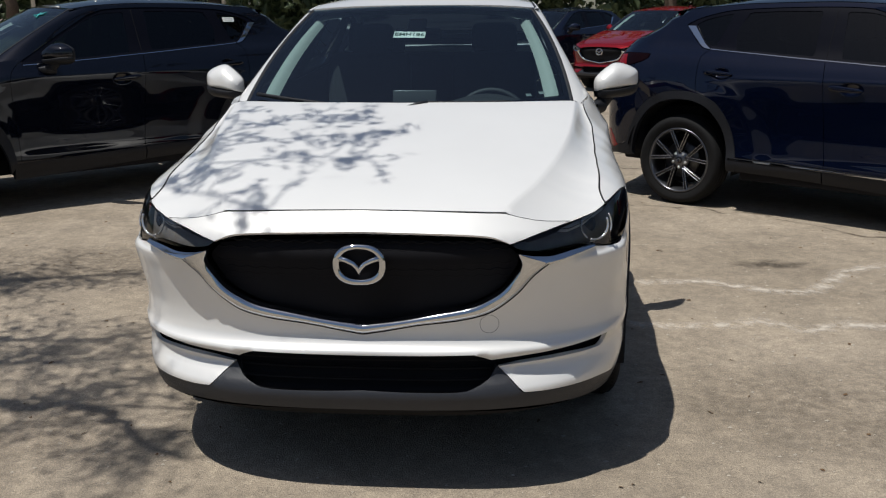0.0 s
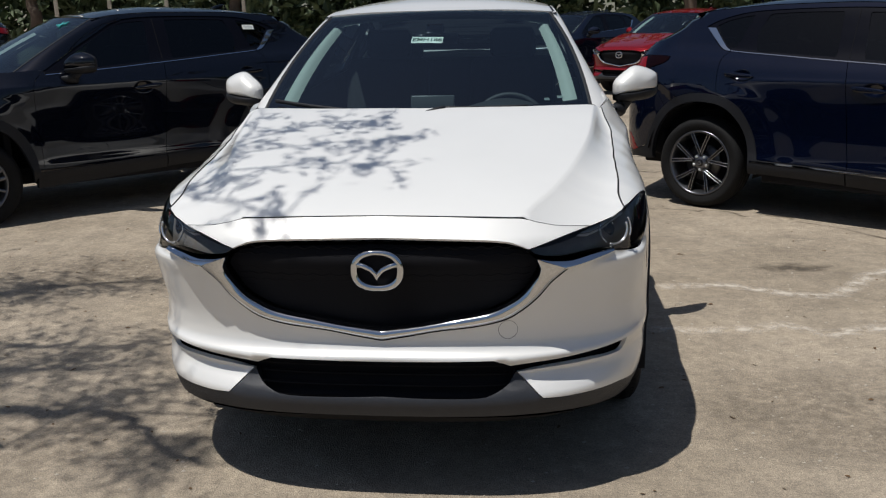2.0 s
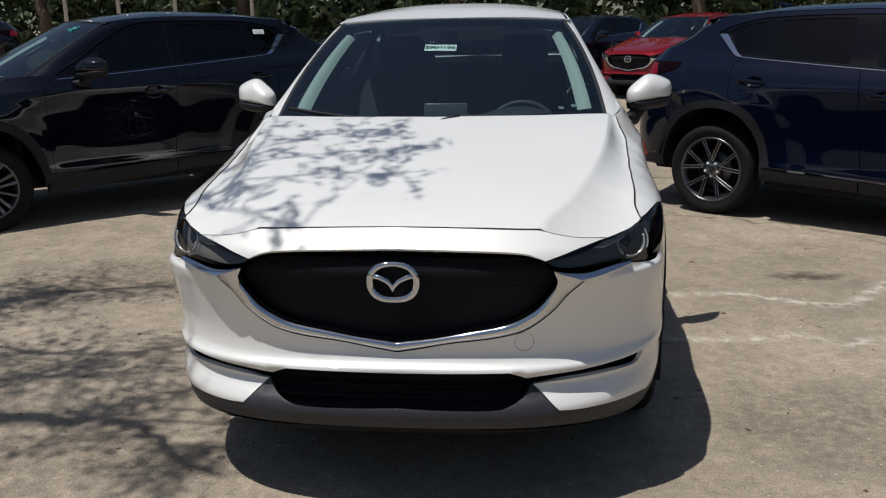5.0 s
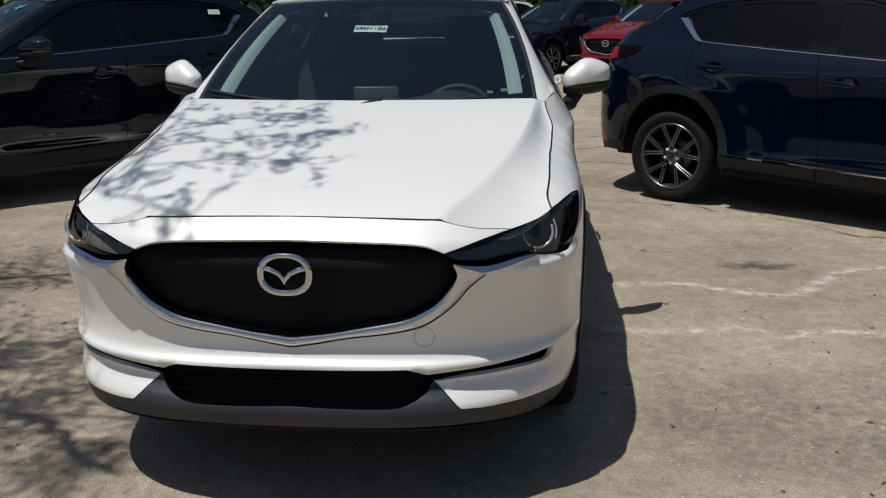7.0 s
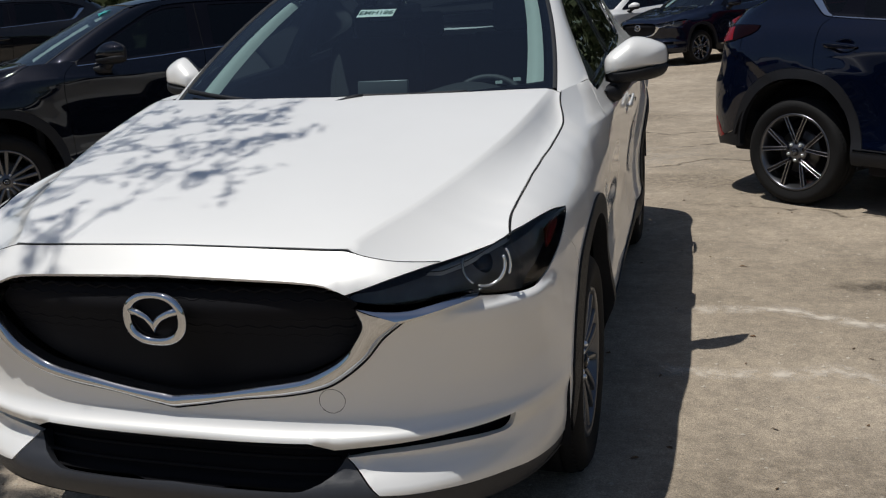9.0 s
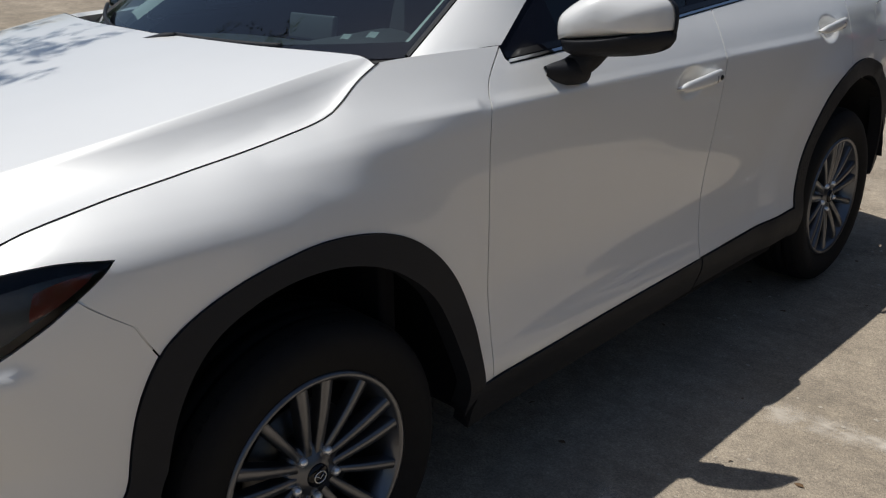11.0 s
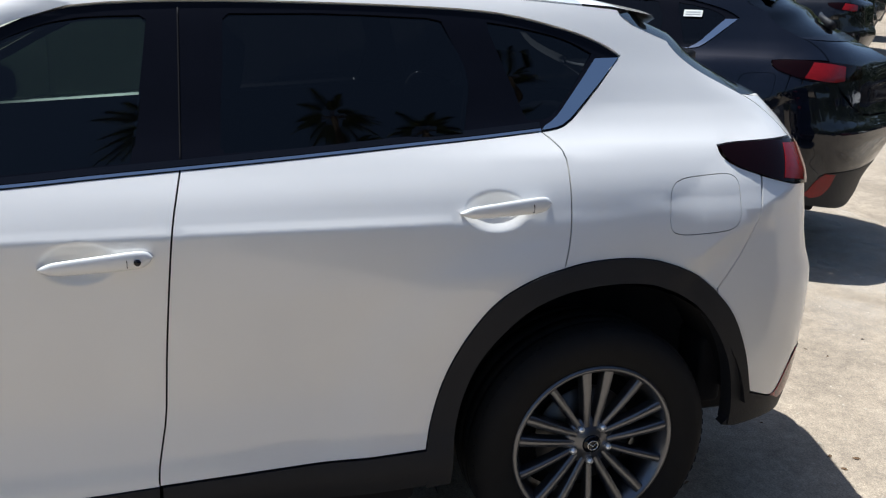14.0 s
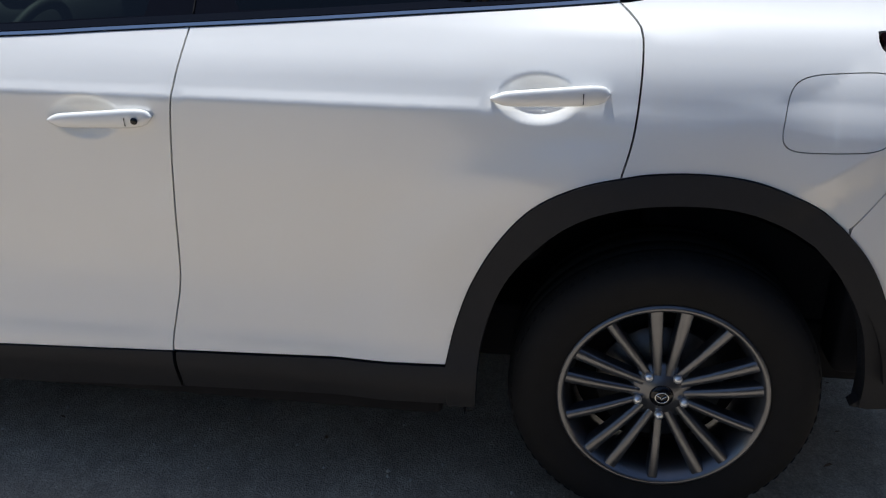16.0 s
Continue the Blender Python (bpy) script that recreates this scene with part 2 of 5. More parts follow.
def s_side(y, z):
    y = np.asarray(y, float)
    q = np.clip((Y0 - y) / (Y0 - YF(z)), 0, 1) ** (NF / 2)
    a = np.interp(-np.arcsin(q), -_phi, _fa)
    q = np.clip((y - Y1) / (YR(z) - Y1), 0, 1) ** (NR / 2)
    b = SR + np.interp(np.arcsin(q), _rp, _ra)
    return np.where(y < Y0, a, np.where(y > Y1, b, SF + y - Y0))


# ---- mesh helpers ----
def as_mesh(name, verts, faces, mat, normals=None, smooth=True):
    me = bpy.data.meshes.new(name)
    me.from_pydata([tuple(map(float, v)) for v in verts], [], [tuple(map(int, f)) for f in faces])
    if mat:
        me.materials.append(mat)
    me.polygons.foreach_set("use_smooth", [smooth] * len(me.polygons))
    if normals is not None:
        me.normals_split_custom_set_from_vertices([tuple(map(float, v)) for v in normals])
    me.update()
    return me


def thing(name, label, category, group="", kind=""):
    ob = new(name)
    ob.empty_display_size = .2
    return tagged(ob, label, category, group, kind)


def part(name, me, parent, label=""):
    ob = new(name, me)
    ob.parent = parent
    return tagged(ob, label)


def from_bm(name, bm, mat, smooth=False):
    me = bpy.data.meshes.new(name)
    bm.normal_update()
    bm.to_mesh(me)
    bm.free()
    if mat:
        me.materials.append(mat)
    me.polygons.foreach_set("use_smooth", [smooth] * len(me.polygons))
    return me


def rbox(name, size, mat, at=(0, 0, 0), bevel=.01, seg=3, turn=None, taper=None):
    bm = bmesh.new()
    bmesh.ops.create_cube(bm, size=1)
    for v in bm.verts:
        v.co = Vector((v.co.x * size[0], v.co.y * size[1], v.co.z * size[2]))
        if taper and v.co.z > 0:
            v.co.x *= taper[0]
            v.co.y *= taper[1]
    bmesh.ops.bevel(bm, geom=bm.edges[:], offset=bevel, segments=seg, affect="EDGES", profile=.5)
    m = Matrix.Translation(at) @ (turn or Matrix())
    bm.transform(m)
    return from_bm(name, bm, mat, True)


def sheet(name, grid, mat, flip=False, close_u=False, close_v=False):
    """A mesh through a grid of places."""
    grid = np.asarray(grid, float)
    nu, nv = grid.shape[:2]
    fs = []
    for i in range(nu if close_u else nu - 1):
        for j in range(nv if close_v else nv - 1):
            a, b, c, d = i * nv + j, ((i + 1) % nu) * nv + j, ((i + 1) % nu) * nv + (j + 1) % nv, i * nv + (j + 1) % nv
            fs.append((a, d, c, b) if flip else (a, b, c, d))
    return as_mesh(name, grid.reshape(-1, 3), fs, mat)


def tube(name, pts, radius, mat, sides=10, flat=(1, 1), closed=False):
    """A round bar along a line; radius may be one number or one a point."""
    pts = np.asarray(pts, float)
    n = len(pts)
    tan = (np.roll(pts, -1, 0) - np.roll(pts, 1, 0)) if closed else np.gradient(pts, axis=0)
    tan /= np.linalg.norm(tan, axis=1)[:, None] + 1e-12
    if closed:
        up = np.linalg.svd(pts - pts.mean(0))[2][2]
    else:
        up = np.array((0, 0, 1.0)) if abs(tan[:, 2]).mean() < .9 else np.array((0, 1.0, 0))
    e1 = np.cross(tan, up)
    e1 /= np.linalg.norm(e1, axis=1)[:, None] + 1e-12
    e2 = np.cross(e1, tan)
    rad = np.broadcast_to(np.asarray(radius, float), (n,))
    a = np.arange(sides) / sides * 2 * math.pi
    ring = e1[:, None] * np.cos(a)[None, :, None] * flat[0] + e2[:, None] * np.sin(a)[None, :, None] * flat[1]
    v = pts[:, None] + ring * rad[:, None, None]
    me_f = []
    for i in range(n if closed else n - 1):
        for j in range(sides):
            i2, j2 = (i + 1) % n, (j + 1) % sides
            me_f.append((i * sides + j, i * sides + j2, i2 * sides + j2, i2 * sides + j))
    if not closed:
        me_f.append(tuple(range(sides))[::-1])
        me_f.append(tuple(range((n - 1) * sides, n * sides)))
    return as_mesh(name, v.reshape(-1, 3), me_f, mat)


def lathe(name, profile, mat, n=64, axis_x=True, mats=None):
    """A profile of (radius, out) turned about the x axis."""
    v, fs = [], []
    for i in range(n):
        a = 2 * math.pi * i / n
        for r, o in profile:
            v.append((o, r * math.cos(a), r * math.sin(a)))
    k = len(profile)
    for i in range(n):
        for j in range(k - 1):
            fs.append((i * k + j, ((i + 1) % n) * k + j, ((i + 1) % n) * k + j + 1, i * k + j + 1))
    return as_mesh(name, v, fs, mat)


def joined(name, meshes, smooth=True):
    """Several meshes as one, with their materials."""
    v, fs, mi, mats = [], [], [], []
    for me in meshes:
        o = len(v)
        v += [x.co[:] for x in me.vertices]
        mat = me.materials[0]
        if mat not in mats:
            mats.append(mat)
        for p in me.polygons:
            fs.append(tuple(i + o for i in p.vertices))
            mi.append(mats.index(mat))
    me = as_mesh(name, v, fs, None, smooth=smooth)
    for m in mats:
        me.materials.append(m)
    me.polygons.foreach_set("material_index", mi)
    return me


def flipped(me):
    """The mirror image of a mesh across x = 0."""
    v = np.empty(len(me.vertices) * 3)
    me.vertices.foreach_get("co", v)
    v = v.reshape(-1, 3) * (-1, 1, 1)
    fs = [tuple(p.vertices)[::-1] for p in me.polygons]
    nm = None
    if me.has_custom_normals:
        nm = np.zeros((len(v), 3))
        for lp, c in zip(me.loops, me.corner_normals):
            nm[lp.vertex_index] = c.vector
        nm *= (-1, 1, 1)
    out = as_mesh(me.name, v, fs, None, nm)
    for m in me.materials:
        out.materials.append(m)
    out.polygons.foreach_set("material_index", [p.material_index for p in me.polygons])
    out.polygons.foreach_set("use_smooth", [p.use_smooth for p in me.polygons])
    return out


def curve(*pts, step=.02):
    """A smooth line through points of the plane."""
    p = np.array(pts, float)
    q = np.vstack([2 * p[0] - p[1], p, 2 * p[-1] - p[-2]])
    out = []
    for i in range(1, len(q) - 2):
        n = max(2, int(np.linalg.norm(q[i + 1] - q[i]) / step))
        for k in range(n):
            t = k / n
            a, b, c, d = q[i - 1], q[i], q[i + 1], q[i + 2]
            out.append(.5 * (2 * b + (c - a) * t + (2 * a - 5 * b + 4 * c - d) * t * t + (3 * b - a - 3 * c + d) * t ** 3))
    out.append(p[-1])
    return np.array(out)


def poly(*chains):
    p = np.vstack([np.atleast_2d(c) for c in chains])
    keep = np.linalg.norm(p - np.roll(p, 1, 0), axis=1) > 1e-4
    p = p[keep]
    area = (p[:, 0] * np.roll(p[:, 1], -1) - np.roll(p[:, 0], -1) * p[:, 1]).sum()
    return p if area > 0 else p[::-1]


def sym(*chains):
    """A closed outline from its right half, which starts and ends on the middle line."""
    p = np.vstack([np.atleast_2d(c) for c in chains])
    q = p[::-1] * (-1, 1)
    return poly(p, q)


def inset(p, d):
    """The outline p, drawn in by d."""
    a, b = p - np.roll(p, 1, 0), np.roll(p, -1, 0) - p
    na = np.stack([-a[:, 1], a[:, 0]], 1) / (np.linalg.norm(a, axis=1)[:, None] + 1e-9)
    nb = np.stack([-b[:, 1], b[:, 0]], 1) / (np.linalg.norm(b, axis=1)[:, None] + 1e-9)
    m = na + nb
    m /= np.maximum((m * m).sum(1) / 2, .35)[:, None]
    return p + m * d


def resampled(p, step):
    out = []
    for a, b in zip(p, np.roll(p, -1, 0)):
        n = max(1, int(math.ceil(np.linalg.norm(b - a) / step)))
        out += [a + (b - a) * k / n for k in range(n)]
    return np.array(out)


def within(p, loops):
    hit = np.zeros(len(p), int)
    for lp in loops:
        a, b = lp, np.roll(lp, -1, 0)
        for (x1, y1), (x2, y2) in zip(a, b):
            if y1 == y2:
                continue
            c = (y1 > p[:, 1]) != (y2 > p[:, 1])
            hit += c & (p[:, 0] < (x2 - x1) * (p[:, 1] - y1) / (y2 - y1) + x1)
    return hit % 2 == 1


def patch(name, loops, surface, mat, step=.03, lift=0.0, depth=.014, dense=(), ridges=()):
    """A panel cut out of a surface along outlines, with turned-in edges."""
    from mathutils.geometry import delaunay_2d_cdt
    if isinstance(loops, np.ndarray):
        loops = [loops]
    loops = [resampled(lp, step) for lp in loops]
    edge = np.vstack(loops)
    lo, hi = edge.min(0), edge.max(0)
    gx, gy = np.arange(lo[0] + step / 2, hi[0], step), np.arange(lo[1] + step / 2, hi[1], step)
    g = np.stack(np.meshgrid(gx, gy), -1).reshape(-1, 2)
    if len(g):
        g = g[within(g, loops)]
    if len(g):
        d = np.full(len(g), 9.0)
        for e in edge:
            d = np.minimum(d, np.hypot(*(g - e).T))
        g = g[d > step * .5]
    o = len(edge)
    links = []
    for q in ridges:
        if len(g):
            d = np.min(np.hypot(g[:, None, 0] - q[None, :, 0], g[:, None, 1] - q[None, :, 1]), axis=1)
            g = g[d > step * .4]
        links += [(o + i, o + i + 1) for i in range(len(q) - 1)]
        o += len(q)
        edge = np.vstack([edge, q])
    for cs, cz, rs, rz in dense:
        r, t = np.meshgrid(np.linspace(.04, 1.12, 16), np.linspace(0, 2 * math.pi, 44, endpoint=False))
        fine = np.stack([cs + rs * r * np.cos(t + r), cz + rz * r * np.sin(t + r)], -1).reshape(-1, 2)
        g = g[((g[:, 0] - cs) / rs) ** 2 + ((g[:, 1] - cz) / rz) ** 2 > 1.4]
        g = np.vstack([g, fine])
    pts = np.vstack([edge, g]) if len(g) else edge
    o = 0
    for lp in loops:
        links += [(o + i, o + (i + 1) % len(lp)) for i in range(len(lp))]
        o += len(lp)
    vs, _, fs, ov, _, _ = delaunay_2d_cdt([Vector(p) for p in pts], links, [], 0, 1e-6)
    uv = np.array([tuple(v) for v in vs])
    cen = np.array([uv[list(f)].mean(0) for f in fs])
    ok = within(cen, loops)
    fs = [tuple(f) for f, k in zip(fs, ok) if k]
    def place(u):
        return surface(u[:, 0], u[:, 1])
    h = 2e-3
    def normal(u):
        n = np.cross(place(u + (h, 0)) - place(u - (h, 0)), place(u + (0, h)) - place(u - (0, h)))
        return n / (np.linalg.norm(n, axis=1)[:, None] + 1e-12)
    P, N = place(uv), normal(uv)
    P = P + N * lift
    out = []
    for f in fs:
        a, b, c = (P[i] for i in f)
        out.append(f if np.cross(b - a, c - a) @ N[f[0]] > 0 else f[::-1])
    V, NN = [P], [N]
    o = len(P)
    if depth:
        for lp in loops:
            k = len(lp)
            p, n = place(lp), normal(lp)
            t = np.roll(p, -1, 0) - np.roll(p, 1, 0)
            t /= np.linalg.norm(t, axis=1)[:, None] + 1e-12
            w = np.cross(t, n)
            V += [p + n * lift, p + n * (lift - depth)]
            NN += [w, w]
            for i in range(k):
                j = (i + 1) % k
                out.append((o + i, o + k + i, o + k + j, o + j))
            o += 2 * k
    return as_mesh(name, np.vstack(V), out, mat, np.vstack(NN))


def skin(s, z):
    """The body's surface on both sides; s below nought lies on the -x half."""
    s, z = np.broadcast_arrays(np.asarray(s, float), np.asarray(z, float))
    p = body(np.abs(s), z)
    p[..., 0] *= np.where(s < 0, -1, 1)
    return p


DISHES = ((2.328, .998, .088, .052), (3.318, 1.072, .088, .052))


def door_skin(s, z):
    """The body's surface with the hollows behind the door handles."""
    p = body(s, z)
    for y, zz, ry, rz in DISHES:
        r = ((p[..., 1] - y) / ry) ** 2 + ((p[..., 2] - zz) / rz) ** 2
        p[..., 0] -= .024 * np.clip(1 - r, 0, 1) ** 1.6
    return p


def on_side(*yz):
    """Points of the side given by y and z, as s and z."""
    return np.array([(float(s_side(y, z)), z) for y, z in yz])


HC = pchip((.05, .08, .12, .20, .35, .60, .90, 1.14, 1.4), (.915, .934, .950, .975, 1.012, 1.065, 1.123, 1.168, 1.21))
FENDER_LINE = on_side(*[(y, float(SEAM_Z(y))) for y in np.linspace(.298, 1.24, 50)])
_edge = skin(FENDER_LINE[:, 0], FENDER_LINE[:, 1])
HG = pchip((.05, .10, .20, *_edge[:, 1], 1.4), (.80, .82, .87, *_edge[:, 2], 1.20))
HX = pchip((.05, *_edge[:, 1], 1.4), (.77, *_edge[:, 0], .74))
HR = pchip((.05, .10, .32, .57, .85, 1.2, 1.4), (.43, .445, .555, .635, .695, .735, .75))


def hood_skin(x, y):
    a = np.abs(x)
    r, g = HR(y), HX(y)
    zr = HC(y) - .016 * (np.minimum(a, r) / r) ** 2.5
    u = np.clip((a - r) / (g - r), 0, 1.4)
    z = zr - (zr - HG(y)) * np.where(u < 1, 2 * u - u * u, 1 + .3 * (u - 1))
    return np.stack([x, y, z], -1)


def screen(u, v):
    """The windscreen: u across from -1 to 1, v from its foot to its head."""
    u, v = np.broadcast_arrays(np.asarray(u, float), np.asarray(v, float))
    q = u * u
    foot = np.stack([.735 * u, 1.12 + .24 * q, 1.118 + .034 * q], -1)
    head = np.stack([.57 * u, 1.985 + .085 * q, 1.572 - .018 * q], -1)
    p = foot + (head - foot) * v[..., None]
    p[..., 0] += .022 * 4 * v * (1 - v) * u
    p[..., 2] += .014 * 4 * v * (1 - v)
    return p


ROOF_C = pchip((1.9, 2.0, 2.3, 2.7, 3.2, 3.7, 4.1, 4.2), (1.56, 1.578, 1.630, 1.661, 1.653, 1.606, 1.56, 1.55))
ROOF_E = pchip((1.9, 2.07, 2.3, 2.7, 3.2, 3.6, 3.9, 4.2), (1.53, 1.556, 1.587, 1.603, 1.60, 1.578, 1.553, 1.53))


def roof_skin(x, y):
    e = ROOF_E(y)
    w = side_x(y, e)
    z = e + (ROOF_C(y) - e) * (1 - np.clip(np.abs(x) / w, 0, 1.1) ** 2.6)
    return np.stack([x, y, z], -1)


# ---- the outlines of the panels, along the body and up ----
GAP = .0022
HOOD_LINE = curve((0, .934), (.213, .931), (.39, .925), (.452, .922), (.488, .913), (.533, .904), (.571, .898), (.673, .889))
LAMP_TOP = curve((.673, .889), (.76, .900), (.866, .912), (.95, .922), (1.07, .930), (1.168, .922))
LAMP_IN = curve((.464, .842), (.568, .869), (.673, .889))
DOOR_A = np.vstack([curve((2.19, 1.166), (2.132, 1.12), (2.10, 1.087), (2.081, 1.05)), curve((2.074, 1.02), (2.070, .912), (2.079, .728), (2.08, .534), (2.075, .386))])
DOOR_B = np.vstack([curve((3.182, 1.187), (3.172, 1.14), (3.155, 1.04), (3.131, .80), (3.117, .61)), curve((3.112, .57), (3.093, .467), (3.091, .423))])
DOOR_C = curve((4.100, 1.253), (4.135, 1.222), (4.150, 1.19), (4.150, 1.096), (4.141, .999), (4.122, .92))
FARCH = on_side((1.417, .383), (1.397, .535), (1.347, .656), (1.275, .748), (1.19, .811), (1.09, .847), (.975, .860), (.865, .850), (.765, .828), (.674, .791), (.610, .741), (.565, .66), (.540, .56), (.530, .45), (.530, .335))
FARCH = curve(*FARCH)
_nose = FARCH[FARCH[:, 0] < 1.45]
JOINT = np.array([(1.215, .81), (float(np.interp(-.745, -_nose[:, 1], _nose[:, 0])), .745)])
FARCH_IN = curve(*on_side((1.375, .30), (1.350, .46), (1.275, .635), (1.155, .745), (1.035, .795), (.92, .807), (.81, .790), (.71, .742), (.645, .66), (.605, .55), (.590, .42), (.590, .27)))
RARCH = curve(*on_side((3.136, .442), (3.156, .54), (3.191, .649), (3.247, .758), (3.318, .845), (3.407, .897), (3.497, .920), (3.58, .932), (3.698, .931), (3.805, .910), (3.917, .859), (4.020, .763), (4.090, .640), (4.144, .483)))
REAR_JOINT = np.array([(4.604, float(np.interp(4.604, RARCH[:, 0], RARCH[:, 1])))])
RARCH_IN = curve(*on_side((3.205, .33), (3.215, .50), (3.255, .64), (3.315, .735), (3.395, .812), (3.48, .85), (3.59, .866), (3.734, .860), (3.855, .818), (3.955, .738), (4.035, .615), (4.075, .48), (4.085, .375)))
BELT = curve(*on_side((1.571, 1.128), (1.75, 1.137), (2.173, 1.160), (2.361, 1.173), (2.558, 1.186), (2.794, 1.202), (3.076, 1.223), (3.303, 1.239), (3.475, 1.253)))
D_EDGE = curve((4.39, 1.552), (4.425, 1.525), (4.55, 1.475), (4.67, 1.432), (4.77, 1.392), (4.858, 1.354), (4.933, 1.310), (4.98, 1.265), (5.01, 1.216))
SILL_TOP = on_side((1.417, .383), (1.45, .386), (2.466, .423), (3.136, .442))


def after(line, s):
    return line[line[:, 0] >= s]


def before(line, s):
    return line[line[:, 0] <= s]


def level(s0, s1):
    """Lines along the shoulder crease."""
    s = np.arange(s0, s1, .03)
    return [np.stack([s, 0 * s + z], 1) for z in (1.040, 1.049, 1.0575, 1.066, 1.076)]


def haunch(s0, s1):
    s = np.arange(s0, s1, .02)
    return [np.stack([s, HAUNCH(s) + o], 1) for o in (-.008, 0, .008)]


def pair(name, me, car, label=""):
    """A part on either side of the car."""
    a = part(name, me, car, label)
    b = part(name, flipped(me), car, label)
    return a, b


def wheel_meshes(style):
    """Tyre, rim, brake disc and cap; the wheel's outer face looks towards +x."""
    rr, tr = (.236, .364) if style == 17 else (.255, .365)
    w = .112
    tyre = lathe("tyre", [(rr - .004, w - .012), (rr + .012, w - .004), (rr + .03, w + .003), (rr + .055, w + .010), ((rr + tr) / 2 + .02, w + .011), (tr - .022, w - .001), (tr - .008, w - .018), (tr, w - .04),
                          (tr, .060), (tr - .007, .058), (tr - .007, .052), (tr, .050), (tr, .012), (tr - .007, .010), (tr - .007, .004), (tr, .002), (tr, -.05), (tr - .007, -.052), (tr - .007, -.058), (tr, -.06),
                          (tr - .008, -w + .018), (tr - .03, -w), (rr, -w + .01)], RUBBER, 72)
    lug = []
    for i in range(72):
        a = 2 * math.pi * i / 72
        for o, sx in ((w - .030, 1), (-w + .030, -1)):
            lug.append(rbox("lug", (.034, .019, .003), RUBBER, bevel=.002, seg=1, turn=Matrix.Rotation(a, 4, "X") @ pose(o, 0, tr - .0068, 0, 8 * sx, 0)))
    tyre = joined("tyre", [tyre] + lug)
    rim = [lathe("rim", [(rr + .011, w - .006), (rr + .008, w + .001), (rr + .001, w + .002), (rr - .006, w - .004), (rr - .012, w - .022), (rr - .022, w - .035), (rr - .026, -.08), (rr - .004, -.1), (rr, -w + .01)], ALLOY, 72)]
    rim.append(lathe("hub", [(0, w - .02), (.034, w - .018), (.040, w - .024), (.066, w - .030), (.078, w - .040), (.08, w - .07)], ALLOY, 40))
    def spoke(a0, r0, r1, w0, w1, spread=0.0, face=ALLOY, x0=w - .026, x1=w - .006, deep=.03, root=0.0):
        g = []
        for k in range(9):
            t = k / 8
            r, hw = r0 + (r1 - r0) * t, w0 + (w1 - w0) * t
            off = root + (spread - root) * t
            x = x0 + (x1 - x0) * t + .004 * math.sin(math.pi * t)
            row = []
            for q, dx in ((-1.25, -deep), (-1.05, -.006), (-.82, 0), (.82, 0), (1.05, -.006), (1.25, -deep)):
                lat = q * hw + off
                row.append((x + dx, r * math.cos(a0) - lat * math.sin(a0), r * math.sin(a0) + lat * math.cos(a0)))
            g.append(row)
        return sheet("spoke", g, face, True)
    if style == 17:
        for k in range(5):
            a = math.pi / 2 + k * 2 * math.pi / 5
            for sgn in (-1, 1):
                rim.append(spoke(a, .05, rr - .008, .0100, .0150, sgn * .0345, ALLOY, root=sgn * .014))
            rim.append(spoke(a + math.pi / 5, .055, rr - .008, .0085, .0118, 0, ALLOY))
    else:
        for k in range(5):
            a = math.pi / 2 + k * 2 * math.pi / 5
            for sgn in (-1, 1):
                rim.append(spoke(a, .05, rr - .006, .0120, .0125, sgn * .079, GLOSS))
                for e in (-1, 1):
                    rim.append(spoke(a, .070, rr - .006, .0024, .0030, sgn * .079 + e * .0125, ALLOY_CUT, w - .0225, w - .0035, .008, e * .0105))
    rim = joined("rim", rim)
    disc = lathe("brake_disc", [(.05, .035), (.15, .035), (.152, .02), (.05, .018)], STEEL, 48)
    back = lathe("back", [(.05, -.02), (rr - .03, -.03), (rr - .03, -.04)], DARK, 40)
    disc = joined("brake_disc", [disc, back])
    cap = lathe("centre_cap", [(0, w - .010), (.024, w - .011), (.028, w - .016), (.029, w - .024)], GLOSS, 32)
    ring = [(w - .0085, .0155 * math.cos(a), .0135 * math.sin(a)) for a in np.linspace(0, 2 * math.pi, 32, endpoint=False)]
    cap = joined("centre_cap", [cap, tube("ring", ring, .0016, CHROME, 6, closed=True),
                                tube("wing", [(w - .0085, -.012, .006), (w - .0085, -.004, .001), (w - .0085, 0, -.005), (w - .0085, .004, .001), (w - .0085, .012, .006)], .0014, CHROME, 6)])
    nut = lathe("wheel_nut", [(0, .026), (.006, .025), (.0105, .020), (.0115, .0)], NUT, 12)
    return {"tyre": tyre, "rim": rim, "brake_disc": disc, "centre_cap": cap, "wheel_nut": nut, "w": w}


W17, W19 = wheel_meshes(17), wheel_meshes(19)


def add_wheels(car, kit):
    for x, y, z, k in ((.774, .945, .334, .96), (.762, 3.642, .366, 1)):
        for sgn in (1, -1):
            wheel = part("wheel", kit["tyre"], car, "black rubber tyre")
            wheel.matrix_local = pose(x * sgn, y, z, 0, 0, 0 if sgn > 0 else 180) @ Matrix.Diagonal((1, k, k, 1))
            part("rim", kit["rim"], wheel, "gunmetal alloy rim")
            part("brake_disc", kit["brake_disc"], wheel)
            part("centre_cap", kit["centre_cap"], wheel)
            for i in range(5):
                a = -math.pi / 2 + 2 * math.pi / 5 * i
                nut = part("wheel_nut", kit["wheel_nut"], wheel)
                nut.location = (kit["w"] - .038, .057 * math.cos(a), .057 * math.sin(a))


